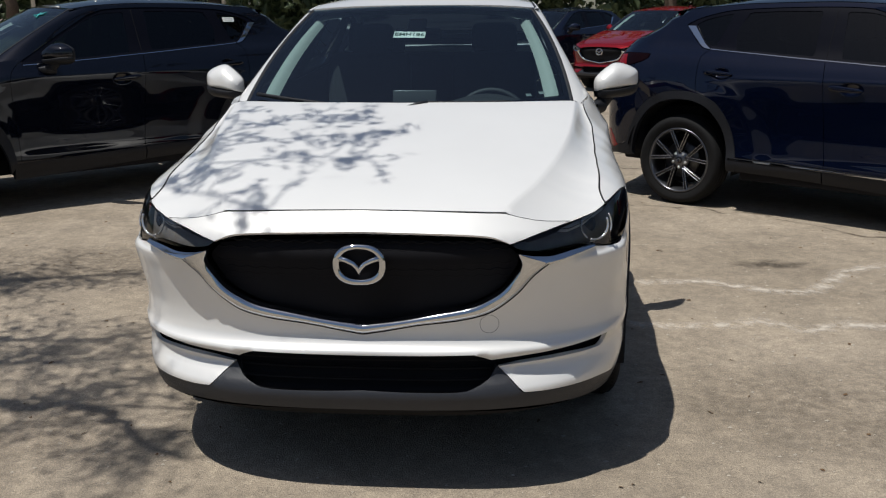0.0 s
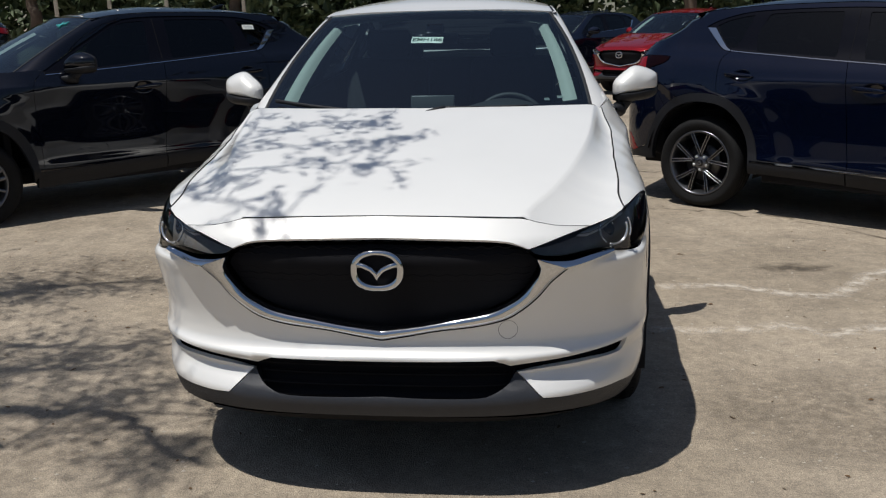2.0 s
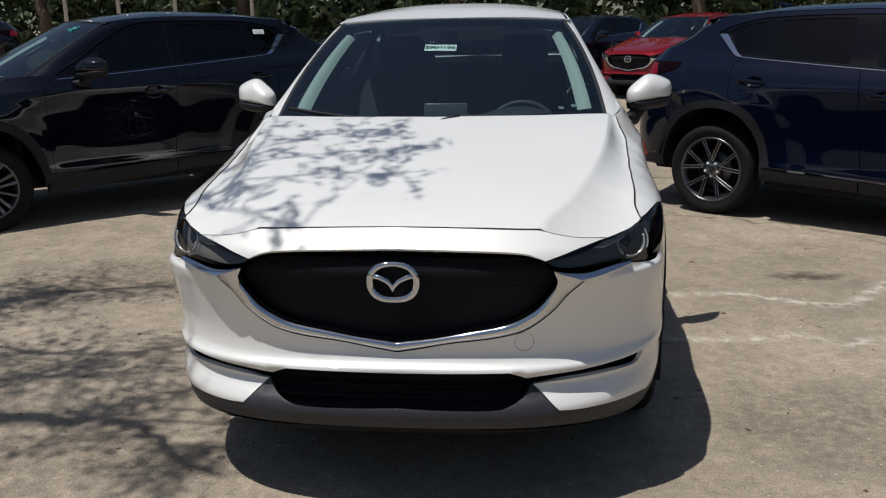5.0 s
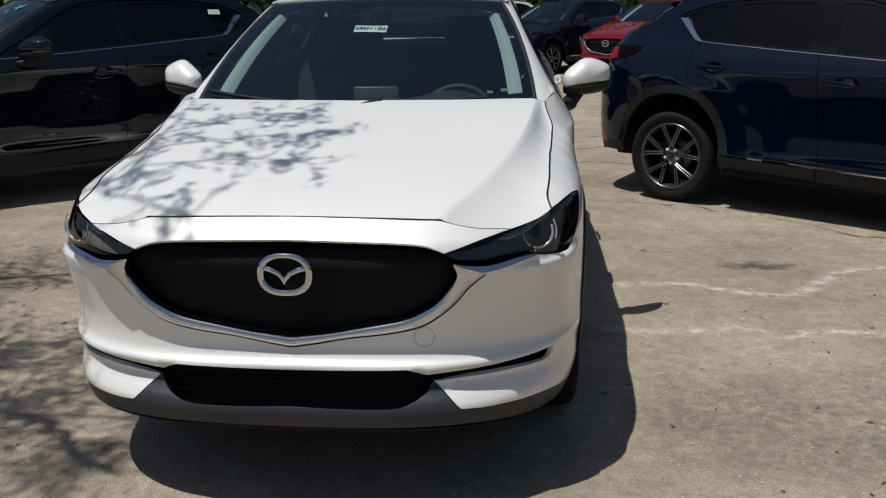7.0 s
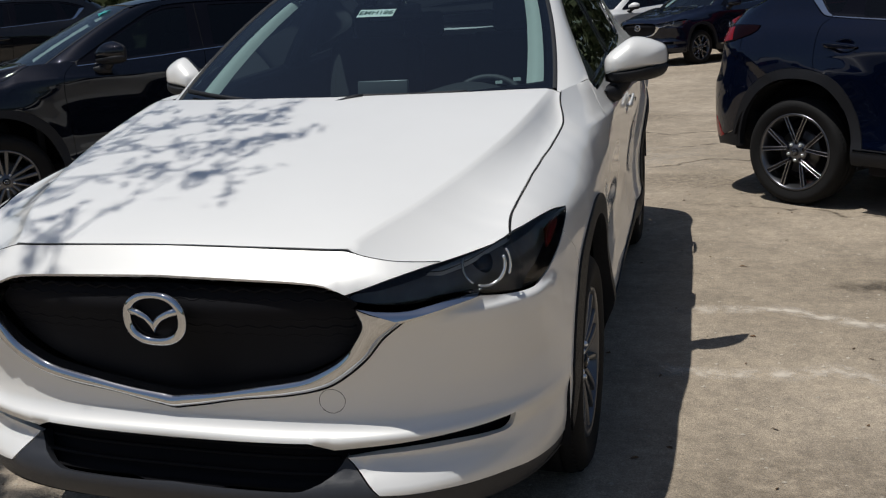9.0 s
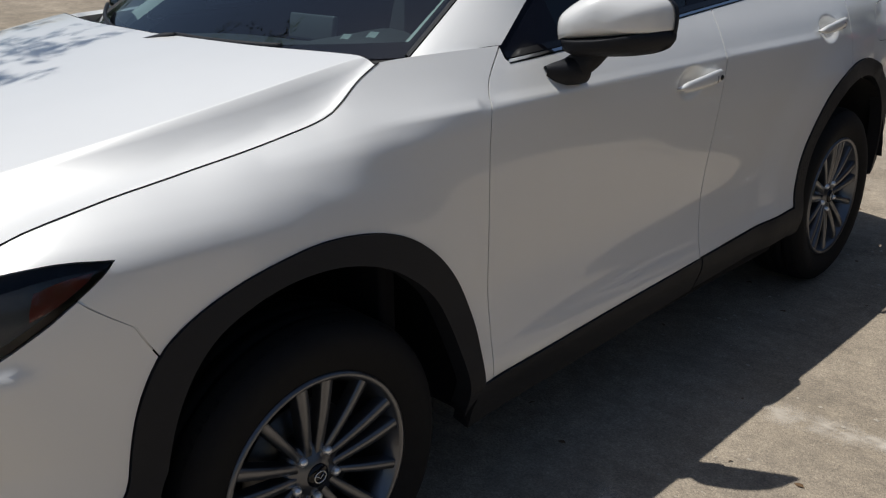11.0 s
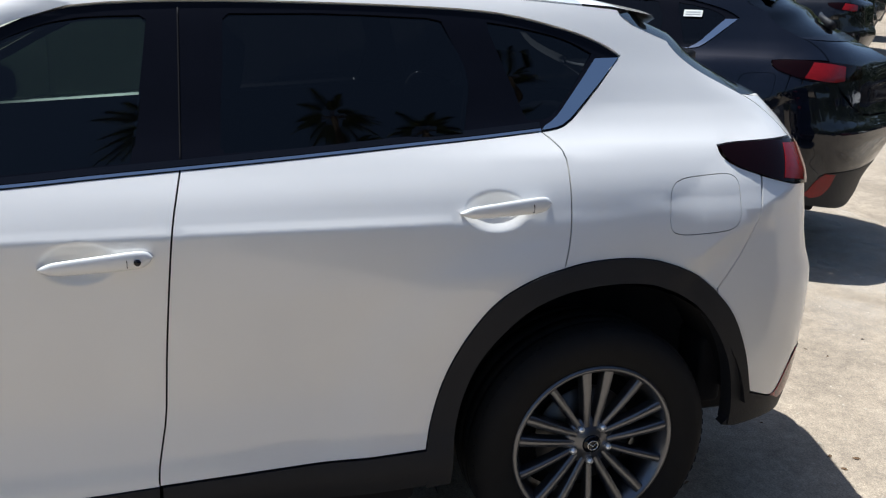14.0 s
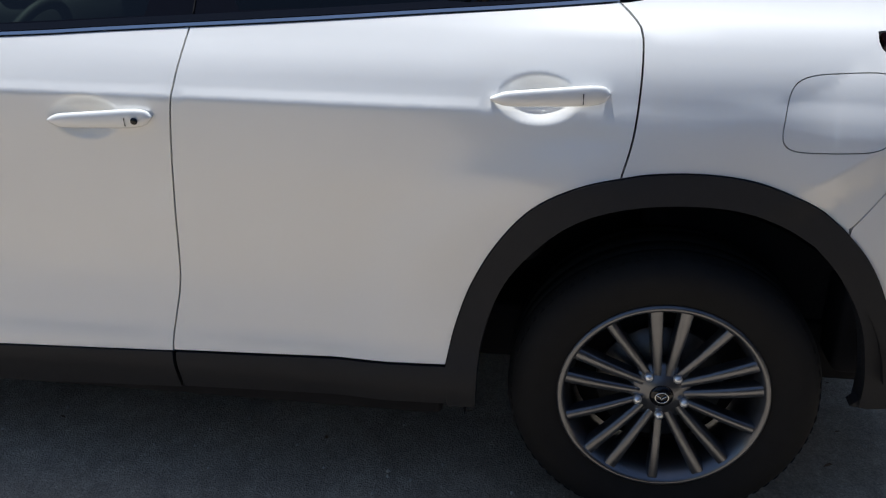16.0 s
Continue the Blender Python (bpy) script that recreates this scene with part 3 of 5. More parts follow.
def front_parts(car):
    # hood
    half = np.vstack([curve((0, .081), (.211, .082), (.385, .091), (.446, .099), (.481, .101), (.525, .106), (.56, .115), (.649, .157)), curve((.649, .157), (.70, .205), (.766, .29)),
                      np.array([(float(HX(y)) - .003, y) for y in np.linspace(.31, 1.232, 40)]),
                      curve((.70, 1.225), (.40, 1.165), (0, 1.140))])
    ry = np.arange(.13, 1.19, .012)
    ridges = [np.stack([sgn * (HR(ry) + off), ry], 1) for sgn in (1, -1) for off in (-.012, 0, .012, .026)]
    part("hood", patch("hood", inset(sym(half), .0015), hood_skin, PAINT, .025, 0, .02, ridges=ridges), car)
    seam = resampled(inset(sym(half), -.0012), .02)
    part("hood_seam", tube("hood_seam", hood_skin(seam[:, 0], seam[:, 1]) - np.array((0, 0, .0008)), .0010, DARK, 6, closed=True), car, "dark shut line round the hood")
    # bumper: the band over the grille and the skin below it
    band = np.vstack([HOOD_LINE, LAMP_IN[::-1], curve((.464, .842), (.431, .856), (.397, .865), (.319, .8715), (.18, .876), (0, .879))])
    part("grille_header", patch("grille_header", inset(sym(band), .0008), skin, PAINT, .025, 0, .010), car)
    low = np.vstack([curve((0, .545), (.07, .556), (.176, .576), (.297, .591), (.384, .611), (.436, .640), (.49, .684), (.536, .735), (.588, .775), (.688, .796), (.774, .806)),
                     curve((.774, .806), (.84, .794), (.902, .788), (.965, .789), (1.017, .806), (1.052, .825), (1.089, .847), (1.123, .874)), JOINT, before(FARCH, 1.26)[FARCH[FARCH[:, 0] <= 1.26][:, 1] < .745],
                     curve((1.13, .325), (1.06, .315), (.94, .327), (.827, .345), (.684, .353), (.577, .356), (.514, .361)), curve((.514, .361), (.421, .439), step=.2),
                     curve((.421, .439), (.493, .445), (.568, .448), (.672, .449), (.76, .445), (.815, .443)), curve((.815, .443), (.838, .450), (.855, .482)),
                     curve((.855, .486), (.769, .487), (.669, .486), (.566, .480), (.473, .473), (.402, .464)), curve((.402, .464), (.375, .479), (.349, .489)), curve((.349, .489), (.209, .488), (0, .486))])
    q = np.arange(.72, 1.0, .02)
    under = [np.stack([sgn * q, 0 * q + z], 1) for sgn in (1, -1) for z in (.780, .768, .757)]
    part("front_bumper", patch("front_bumper", inset(sym(low), GAP), skin, PAINT, .025, 0, .014, ridges=under), car)
    # tow-hook cover: a fine ring
    a = np.linspace(0, 2 * math.pi, 40, endpoint=False)
    ring = skin(.395 + .030 * np.cos(a), .577 + .030 * np.sin(a))
    part("tow_cover", tube("tow_cover", ring, .0007, DARK, 5, closed=True), car, "round tow-hook cover seam")
    for line, r in ((HOOD_LINE, .0009), (FENDER_LINE, .0012)):
        pair("shut_line", tube("shut_line", skin(line[:, 0], line[:, 1]) + np.array((.0002, -.0004, .0006)), r, DARK, 6), car)
    join = np.array([(1.125, .872), (1.17, .842), (1.215, .81), (1.235, .76)])
    pair("bumper_joint", tube("bumper_joint", skin(join[:, 0], join[:, 1]) - np.array((.0036, 0, 0)), .0030, PAINT, 6), car)
    # lower lip
    lip = np.vstack([curve((0, .378), (.138, .374), (.299, .374), (.347, .382), (.396, .405), (.421, .439)), curve((.421, .439), (.514, .361), step=.2),
                     curve((.514, .361), (.577, .356), (.684, .353), (.827, .345), (.94, .327), (1.06, .315), (1.13, .325)), curve((1.175, .34), (1.172, .28), step=.1), curve((1.17, .255), (.95, .268), (.6, .30), (.3, .306), (0, .306))])
    part("lower_lip", patch("lower_lip", inset(sym(lip), .001), skin, LIP, .025, -.002, .03), car, "dark grey plastic lower lip")
    guard = [[skin(s, .312 - .03 * min(1, abs(s))) + np.array((0, .004, 0)), skin(s, .27) * (.98, 1, 1) + np.array((0, .05, -.01)), skin(s, .25) * (.9, 1, 1) + np.array((0, .3, .0))] for s in np.linspace(-1.15, 1.15, 60)]
    part("splash_guard", sheet("splash_guard", guard, DARK), car)
    # grille, intake and slit backs
    gr = np.vstack([curve((0, .885), (.32, .878), (.40, .87), (.47, .846)), curve((.49, .82), (.505, .775), (.48, .725), (.44, .68), (.38, .645), (.28, .61), (.14, .585), (0, .57))])
    grille = part("grille", patch("grille", sym(gr), skin, GRILLE, .03, -.045, 0), car, "black mesh grille")
    for k in range(13):
        z = .60 + k * .022
        m = .20 + .28 * min(1, (z - .585) / .13) if z < .70 else .465
        q = [skin(s, z + .004 * math.cos(s * 120)) + np.array((0, .050, 0)) for s in np.linspace(-m, m, 70)]
        part("grille_bar", tube("grille_bar", q, .0035, GRILLE, 6), grille)
    inn = np.vstack([np.array([(0, .50), (.36, .50), (.40, .48), (.86, .495), (.87, .43), (.80, .43), (.45, .43), (.37, .365), (0, .36)])])
    intake = part("lower_intake", patch("lower_intake", sym(inn), skin, GRILLE, .03, -.05, 0), car)
    part("intake_bar", joined("intake_bar", [tube("bar", [skin(s, z) + np.array((0, .03, 0)) for s in np.linspace(-.40, .40, 40)], .007, GRILLE, 8, flat=(1, .6)) for z in (.455, .425, .397)]), intake)
    # chrome wing round the grille
    inner = curve((0, .581), (.107, .595), (.211, .614), (.332, .637), (.393, .663), (.437, .692), (.472, .732), (.497, .775), (.485, .816), step=.004)
    under = curve((0, .547), (.07, .558), (.176, .578), (.297, .593), (.384, .613), (.436, .642), (.49, .686), (.536, .737), (.592, .779), step=.004)
    crest = curve((.485, .816), (.537, .806), (.604, .802), (.688, .811), (.774, .815), step=.004)
    low_e = curve((.592, .779), (.688, .798), (.774, .810), step=.004)
    def even(line, n):
        d = np.concatenate([[0], np.cumsum(np.hypot(*np.diff(line, axis=0).T))])
        u = np.linspace(0, d[-1], n)
        return np.stack([np.interp(u, d, line[:, 0]), np.interp(u, d, line[:, 1])], 1)
    def ribbon(a, b, n, m=9, tilt=False):
        a, b, rows = even(a, n), even(b, n), []
        for p, q in zip(a, b):
            k = np.linspace(0, 1, m)[:, None]
            w = p + (q - p) * k
            base = skin(w[:, 0], w[:, 1])
            base[:, 1] -= (.004 + .024 * k[:, 0] ** .8) if tilt else (.006 + .015 * np.sin(math.pi * k[:, 0]) ** .7)
            rows.append(np.vstack([base[:1] + (0, .03, 0), base, base[-1:] + (0, .03, 0)]))
        return rows
    bits = []
    for a, b, n in ((inner, under, 70), (crest, low_e, 30)):
        me = sheet("ribbon", ribbon(a, b, n, tilt=a is crest), CHROME, True)
        bits += [me, flipped(me)]
    part("grille_surround", joined("grille_surround", bits), car, "bright chrome wing under the grille")
    # a thin black bead draws the faint shade under the chrome wing
    line = np.vstack([under, low_e])
    pair("surround_seam", tube("surround_seam", skin(line[:, 0], line[:, 1] - .0035) + np.array((0, -.0008, 0)), .0018, GRILLE, 6), car)
    # emblem: a plain oval ring and a V
    a = np.linspace(0, 2 * math.pi, 48, endpoint=False)
    ring = [(.072 * math.copysign(abs(math.cos(t)) ** .85, math.cos(t)), -.012, .782 + .056 * math.copysign(abs(math.sin(t)) ** .85, math.sin(t))) for t in a]
    v = [(-.064, -.014, .803), (-.040, -.016, .796), (-.018, -.018, .786), (-.005, -.020, .772), (0, -.020, .754), (.005, -.020, .772), (.018, -.018, .786), (.040, -.016, .796), (.064, -.014, .803)]
    rad = [.011, .011, .0105, .009, .003, .009, .0105, .011, .011]
    back = sheet("back", [[(.064 * math.cos(t) * k, -.002, .782 + .048 * math.sin(t) * k) for k in (.02, 1)] for t in a], GRILLE, close_u=True)
    part("emblem", joined("emblem", [tube("ring", ring, [.0088 + .003 * abs(math.cos(t)) - .001 * math.sin(t) for t in a], CHROME, 8, flat=(1.05, .9), closed=True), tube("vee", v, rad, CHROME, 6, flat=(.7, .85)), back]), grille, "chrome oval emblem")
    # headlights
    outline = poly(LAMP_IN, LAMP_TOP, curve((1.168, .922), (1.153, .903), (1.123, .876), (1.089, .849), (1.052, .827), (1.017, .808), (.965, .791), (.902, .790), (.84, .795), (.777, .806)), curve((.777, .813), (.689, .816), (.604, .812), (.528, .818), (.484, .828)))
    lamp_in = inset(outline, .002)
    for lens_me, mir in ((patch("headlight", lamp_in, skin, LENS, .025, 0, 0), 1),):
        lamps = pair("headlight", lens_me, car, "dark smoked headlight with a chrome ring")
    house = patch("housing", inset(outline, .001), skin, HOUSING, .03, -.044, -.044)
    cen = np.array((.722, .232, .860))
    nrm = np.array((.42, -.88, .18)); nrm /= np.linalg.norm(nrm)
    e1 = np.cross(nrm, (0, 0, 1)); e1 /= np.linalg.norm(e1); e2 = np.cross(e1, nrm)
    def arc(a0, a1, r, rad):
        return tube("arc", [cen + nrm * .024 + (e1 * math.cos(t) + e2 * math.sin(t)) * r for t in np.linspace(radians(a0), radians(a1), 24)], rad, RING, 8, flat=(1, 1))
    arcs = [arc(160, 290, .050, .0042), arc(304, 384, .050, .0036), arc(150, 205, .063, .0030)]
    ball = []
    for i in range(13):
        row = []
        for j in range(24):
            th, ph = math.pi / 2 * i / 12, 2 * math.pi * j / 24
            row.append(cen - nrm * .03 + (e1 * math.cos(ph) + e2 * math.sin(ph)) * .033 * math.sin(th) + nrm * .028 * math.cos(th))
        ball.append(row)
    ball = sheet("projector", ball, GLOSS, close_v=True)
    amber = patch("side_marker", poly(curve((1.05, .895), (1.10, .908), (1.14, .912)), curve((1.138, .898), (1.10, .868), (1.06, .85))), skin, AMBER, .02, -.02, .005)
    for ob, sgn in zip(lamps, (1, -1)):
        ob.visible_shadow = False
        for nm, me in (("lamp_housing", house), ("lamp_ring", joined("lamp_ring", arcs)), ("projector", ball), ("side_marker", amber)):
            part(nm, me if sgn > 0 else flipped(me), ob)
    # fenders
    fen = poly(LAMP_TOP[LAMP_TOP[:, 0] > .868], curve((1.165, .919), (1.153, .902), (1.123, .874)), JOINT, FARCH[::-1][(FARCH[::-1][:, 1] >= .745) | (FARCH[::-1][:, 0] > 1.5)], DOOR_A[::-1], curve((2.19, 1.167), (2.05, 1.166), (1.93, 1.162), (1.865, 1.157)), FENDER_LINE[::-1])
    pair("fender", patch("fender", inset(fen, .0012), skin, PAINT, .025, 0, .018, ridges=[np.stack([q, SHOULDER(Y0 + q - SF) + o], 1) for q in [np.arange(1.56, 2.06, .02)] for o in (-.012, -.004, .004, .012)]), car)


def side_parts(car):
    sill_f = SILL_TOP[1:3]
    fd = poly(DOOR_A, sill_f, DOOR_B[::-1], before(after(BELT, 2.2), 3.18)[::-1], curve((2.2, 1.128), (2.19, 1.14), step=.1))
    doors = pair("door", patch("door", inset(fd, GAP), door_skin, PAINT, .022, 0, .018, [(SF + DISHES[0][0] - Y0, *DISHES[0][1:])], ridges=level(2.11, 3.13)), car, "")
    rd = poly(DOOR_B, np.array([SILL_TOP[3]]), RARCH[RARCH[:, 0] <= 4.122], DOOR_C[::-1], after(BELT, 3.185)[::-1])
    rear = pair("door", patch("door", inset(rd, GAP), door_skin, PAINT, .022, 0, .018, [(SF + DISHES[1][0] - Y0, *DISHES[1][1:])], ridges=level(3.19, 3.84)), car, "")
    # handles
    for obs, (y, z), lock in ((doors, (2.365, .997), True), (rear, (3.343, 1.078), False)):
        L, rows = .245, []
        for k in range(25):
            t = k / 24
            yy = y - L / 2 + L * t
            zz = z - .006 + .016 * t
            x0 = float(side_x(yy, zz))
            lift = .014 * (1 - (2 * t - 1) ** 4) ** .6 + .005
            hh = (.0140 + .0080 * t) * (1 - abs(2 * t - 1) ** 6) ** .5 * (1 if t > .12 else .6 + 3.3 * t) + .001
            rows.append([(x0 + lift + .008 * math.cos(a), yy, zz + hh * math.sin(a)) for a in np.linspace(0, 2 * math.pi, 16, endpoint=False)])
        me = sheet("handle", rows, PAINT, True, close_v=True)
        for ob, sgn in zip(obs, (1, -1)):
            h = part("handle", me if sgn > 0 else flipped(me), ob)
            yy = y + L / 2 - .055
            x0 = float(side_x(yy, z)) + .0275
            seam = tube("seam", [(x0 - .012, yy, z + .018), (x0 - .0, yy, z + .008), (x0, yy, z - .006), (x0 - .014, yy, z - .013)], .0011, DARK, 5)
            bits = [seam]
            if lock:
                m = lathe("lock", [(0, .003), (.007, .003), (.008, 0)], GLOSS, 16)
                for v in m.vertices:
                    v.co += Vector((x0 - .001, y + L / 2 - .033, z + .004))
                bits.append(m)
            b = joined("lock", bits)
            part("lock", b if sgn > 0 else flipped(b), h)
    # body side with the quarter panel, roof rail and rear pillar
    cr = on_side((3.475, 1.253), (3.522, 1.259), (3.567, 1.279), (3.645, 1.346), (3.744, 1.443))
    top = on_side((3.744, 1.443), (3.69, 1.474), (3.585, 1.510), (3.39, 1.550), (3.1, 1.565), (2.7, 1.569), (2.45, 1.562), (2.32, 1.550))
    edge = np.array([(float(s_side(y, float(ROOF_E(y)))), float(ROOF_E(y))) for y in np.linspace(2.09, 3.76, 50)])
    quarter = poly(curve(*cr), curve(*top), edge, D_EDGE, curve((5.01, 1.216), (4.90, 1.219), (4.706, 1.217), (4.627, 1.211)),
                   curve((4.627, 1.206), (4.633, 1.184), (4.676, 1.158), (4.758, 1.133)), curve((4.758, 1.13), (4.733, 1.031), (4.693, .948), (4.652, .89), (4.602, .825)), REAR_JOINT, RARCH[::-1][(RARCH[::-1][:, 0] > 4.122) & (RARCH[::-1][:, 0] < 4.598)], DOOR_C[::-1])
    a = np.linspace(0, 2 * math.pi, 64, endpoint=False)
    def squircle(cs, cz, rs, rz, tilt=0, n=.45):
        c, s = np.cos(a), np.sin(a)
        u, v = rs * np.sign(c) * abs(c) ** n, rz * np.sign(s) * abs(s) ** n
        return np.stack([cs + u + tilt * v, cz + v + .06 * u], 1)
    fuel = squircle(4.553, 1.063, .115, .076, .10)
    inq = inset(quarter, GAP)
    part("quarter_panel", patch("quarter_panel", [inq, fuel], skin, PAINT, .025, 0, .018, ridges=haunch(4.51, 4.63)), car)
    part("quarter_panel", flipped(patch("quarter_panel", inq, skin, PAINT, .025, 0, .018, ridges=haunch(4.51, 4.67))), car)
    part("fuel_door", patch("fuel_door", inset(poly(fuel), GAP), skin, PAINT, .012, 0, .015), car, "rounded fuel filler door")
    # the bumper joint is a shallow groove
    join = curve((4.756, 1.125), (4.735, 1.031), (4.695, .948), (4.654, .89), (4.604, .828))
    pair("bumper_joint", tube("bumper_joint", skin(join[:, 0], join[:, 1]) - np.array((.0034, .001, 0)), .0026, PAINT, 6), car)
    # window band: black frame, glass, chrome
    dlo = poly(BELT, curve(*cr)[::1], curve(*top), curve(*on_side((2.32, 1.550), (2.247, 1.53), (2.174, 1.504), (1.90, 1.356), (1.62, 1.196), (1.571, 1.167))), on_side((1.565, 1.14)))
    dlo = inset(dlo, .001)
    front_g = poly(curve(*on_side((1.80, 1.165), (2.10, 1.184), (2.445, 1.207))), curve(*on_side((2.45, 1.22), (2.475, 1.38), (2.495, 1.525))), curve(*on_side((2.48, 1.535), (2.33, 1.525), (2.20, 1.487), (1.98, 1.372), (1.80, 1.27))))
    rear_g = poly(curve(*on_side((2.66, 1.222), (2.9, 1.237), (3.255, 1.262))), curve(*on_side((3.262, 1.28), (3.283, 1.40), (3.235, 1.53))), curve(*on_side((3.2, 1.538), (2.95, 1.545), (2.69, 1.542))), curve(*on_side((2.675, 1.53), (2.665, 1.38), (2.655, 1.24))))
    quart_g = poly(curve(*on_side((3.445, 1.283), (3.50, 1.287), (3.535, 1.307), (3.60, 1.375), (3.65, 1.437))), curve(*on_side((3.66, 1.45), (3.58, 1.487), (3.46, 1.515), (3.36, 1.53))), curve(*on_side((3.365, 1.50), (3.40, 1.40), (3.435, 1.30))))
    pair("window_frame", patch("window_frame", [dlo, front_g, rear_g, quart_g], skin, FRAME, .03, -.006, .02), car, "satin black window surround")
    def pane(s, z):
        """Door glass: nearly flat from the belt to the roof rail."""
        p = skin(s, z)
        t = (p[..., 2] - 1.19) / .37
        x0, x1 = side_x(p[..., 1], 1.19), side_x(p[..., 1], 1.56)
        p[..., 0] = np.where(np.asarray(s) < 0, -1, 1) * (x0 + (x1 - x0) * t + .012 * t * (1 - t))
        return p
    for g, mat in ((front_g, SIDEGLASS), (rear_g, PRIVACY), (quart_g, PRIVACY)):
        for ob in pair("side_window", patch("side_window", inset(g, -.004), skin if g is quart_g else pane, mat, .04, -.011, 0), car, "tinted side window"):
            ob.visible_shadow = False
    strip = poly(BELT + (0, .001), (BELT + (0, .0072))[::-1])
    pair("belt_moulding", patch("belt_moulding", strip, skin, CHROME, .02, .002, .012), car, "thin chrome moulding under the windows")
    rub = poly(BELT + (0, .0105), (BELT + (0, .024))[::-1])
    pair("belt_seal", patch("belt_seal", rub, skin, GLOSS, .02, -.001, .012), car)
    qc = poly(curve(*on_side((3.478, 1.257), (3.522, 1.263), (3.565, 1.283), (3.643, 1.350), (3.738, 1.437))), on_side((3.665, 1.435)), curve(*on_side((3.66, 1.43), (3.595, 1.36), (3.528, 1.290), (3.49, 1.268))))
    pair("quarter_trim", patch("quarter_trim", qc, skin, CHROME, .02, .001, .01), car, "chrome quarter-window trim")
    mid = np.array([(3.183 + .0006 * k, 1.20 + .0175 * k) for k in range(21)])
    pair("pillar_seam", tube("pillar_seam", skin(mid[:, 0], mid[:, 1]) - np.array((.006, 0, 0)), .0022, GRILLE, 6), car)
    # arches and sills
    fa = poly(FARCH, FARCH_IN[::-1])
    def flare(s, z):
        p = skin(s, z)
        p[..., 0] += np.sign(p[..., 0]) * .006
        return p
    pair("wheel_arch_trim", patch("wheel_arch_trim", fa, flare, PLASTIC, .022, 0, .05), car, "black plastic wheel-arch trim")
    ra = poly(RARCH, on_side((4.135, .44), (4.11, .378)), RARCH_IN[::-1], on_side((3.14, .325)))
    pair("wheel_arch_trim", patch("wheel_arch_trim", ra, flare, PLASTIC, .022, 0, .05), car, "black plastic wheel-arch trim")
    for y0, y1, bot in ((1.40, 2.466, (.25, .305)), (2.472, 3.14, (.309, .333))):
        ztop = lambda y: float(np.interp(y, (1.417, 1.45, 2.466, 3.136), (.383, .386, .423, .442)))
        sp = poly(on_side(*[(y, ztop(y)) for y in np.linspace(y0, y1, 20)]), on_side(*[(y, float(np.interp(y, (y0, y1), bot))) for y in np.linspace(y1, y0, 20)]))
        pair("sill_trim", patch("sill_trim", inset(sp, .0015), flare, PLASTIC, .025, 0, .05), car, "black plastic sill trim")
    # arch liners
    for y, z, t0 in ((.955, .37, -.2), (3.645, .38, .16)):
        g = []
        for x in (.885, .80, .60, .45):
            g.append([(x, y + .475 * math.cos(t), z + .475 * math.sin(t)) for t in np.linspace(t0, math.pi + .2, 30)])
        g.append([(.45, y + .02 * math.cos(t), z + .02 * math.sin(t)) for t in np.linspace(t0, math.pi + .2, 30)])
        pair("arch_liner", sheet("arch_liner", g, DARK), car)


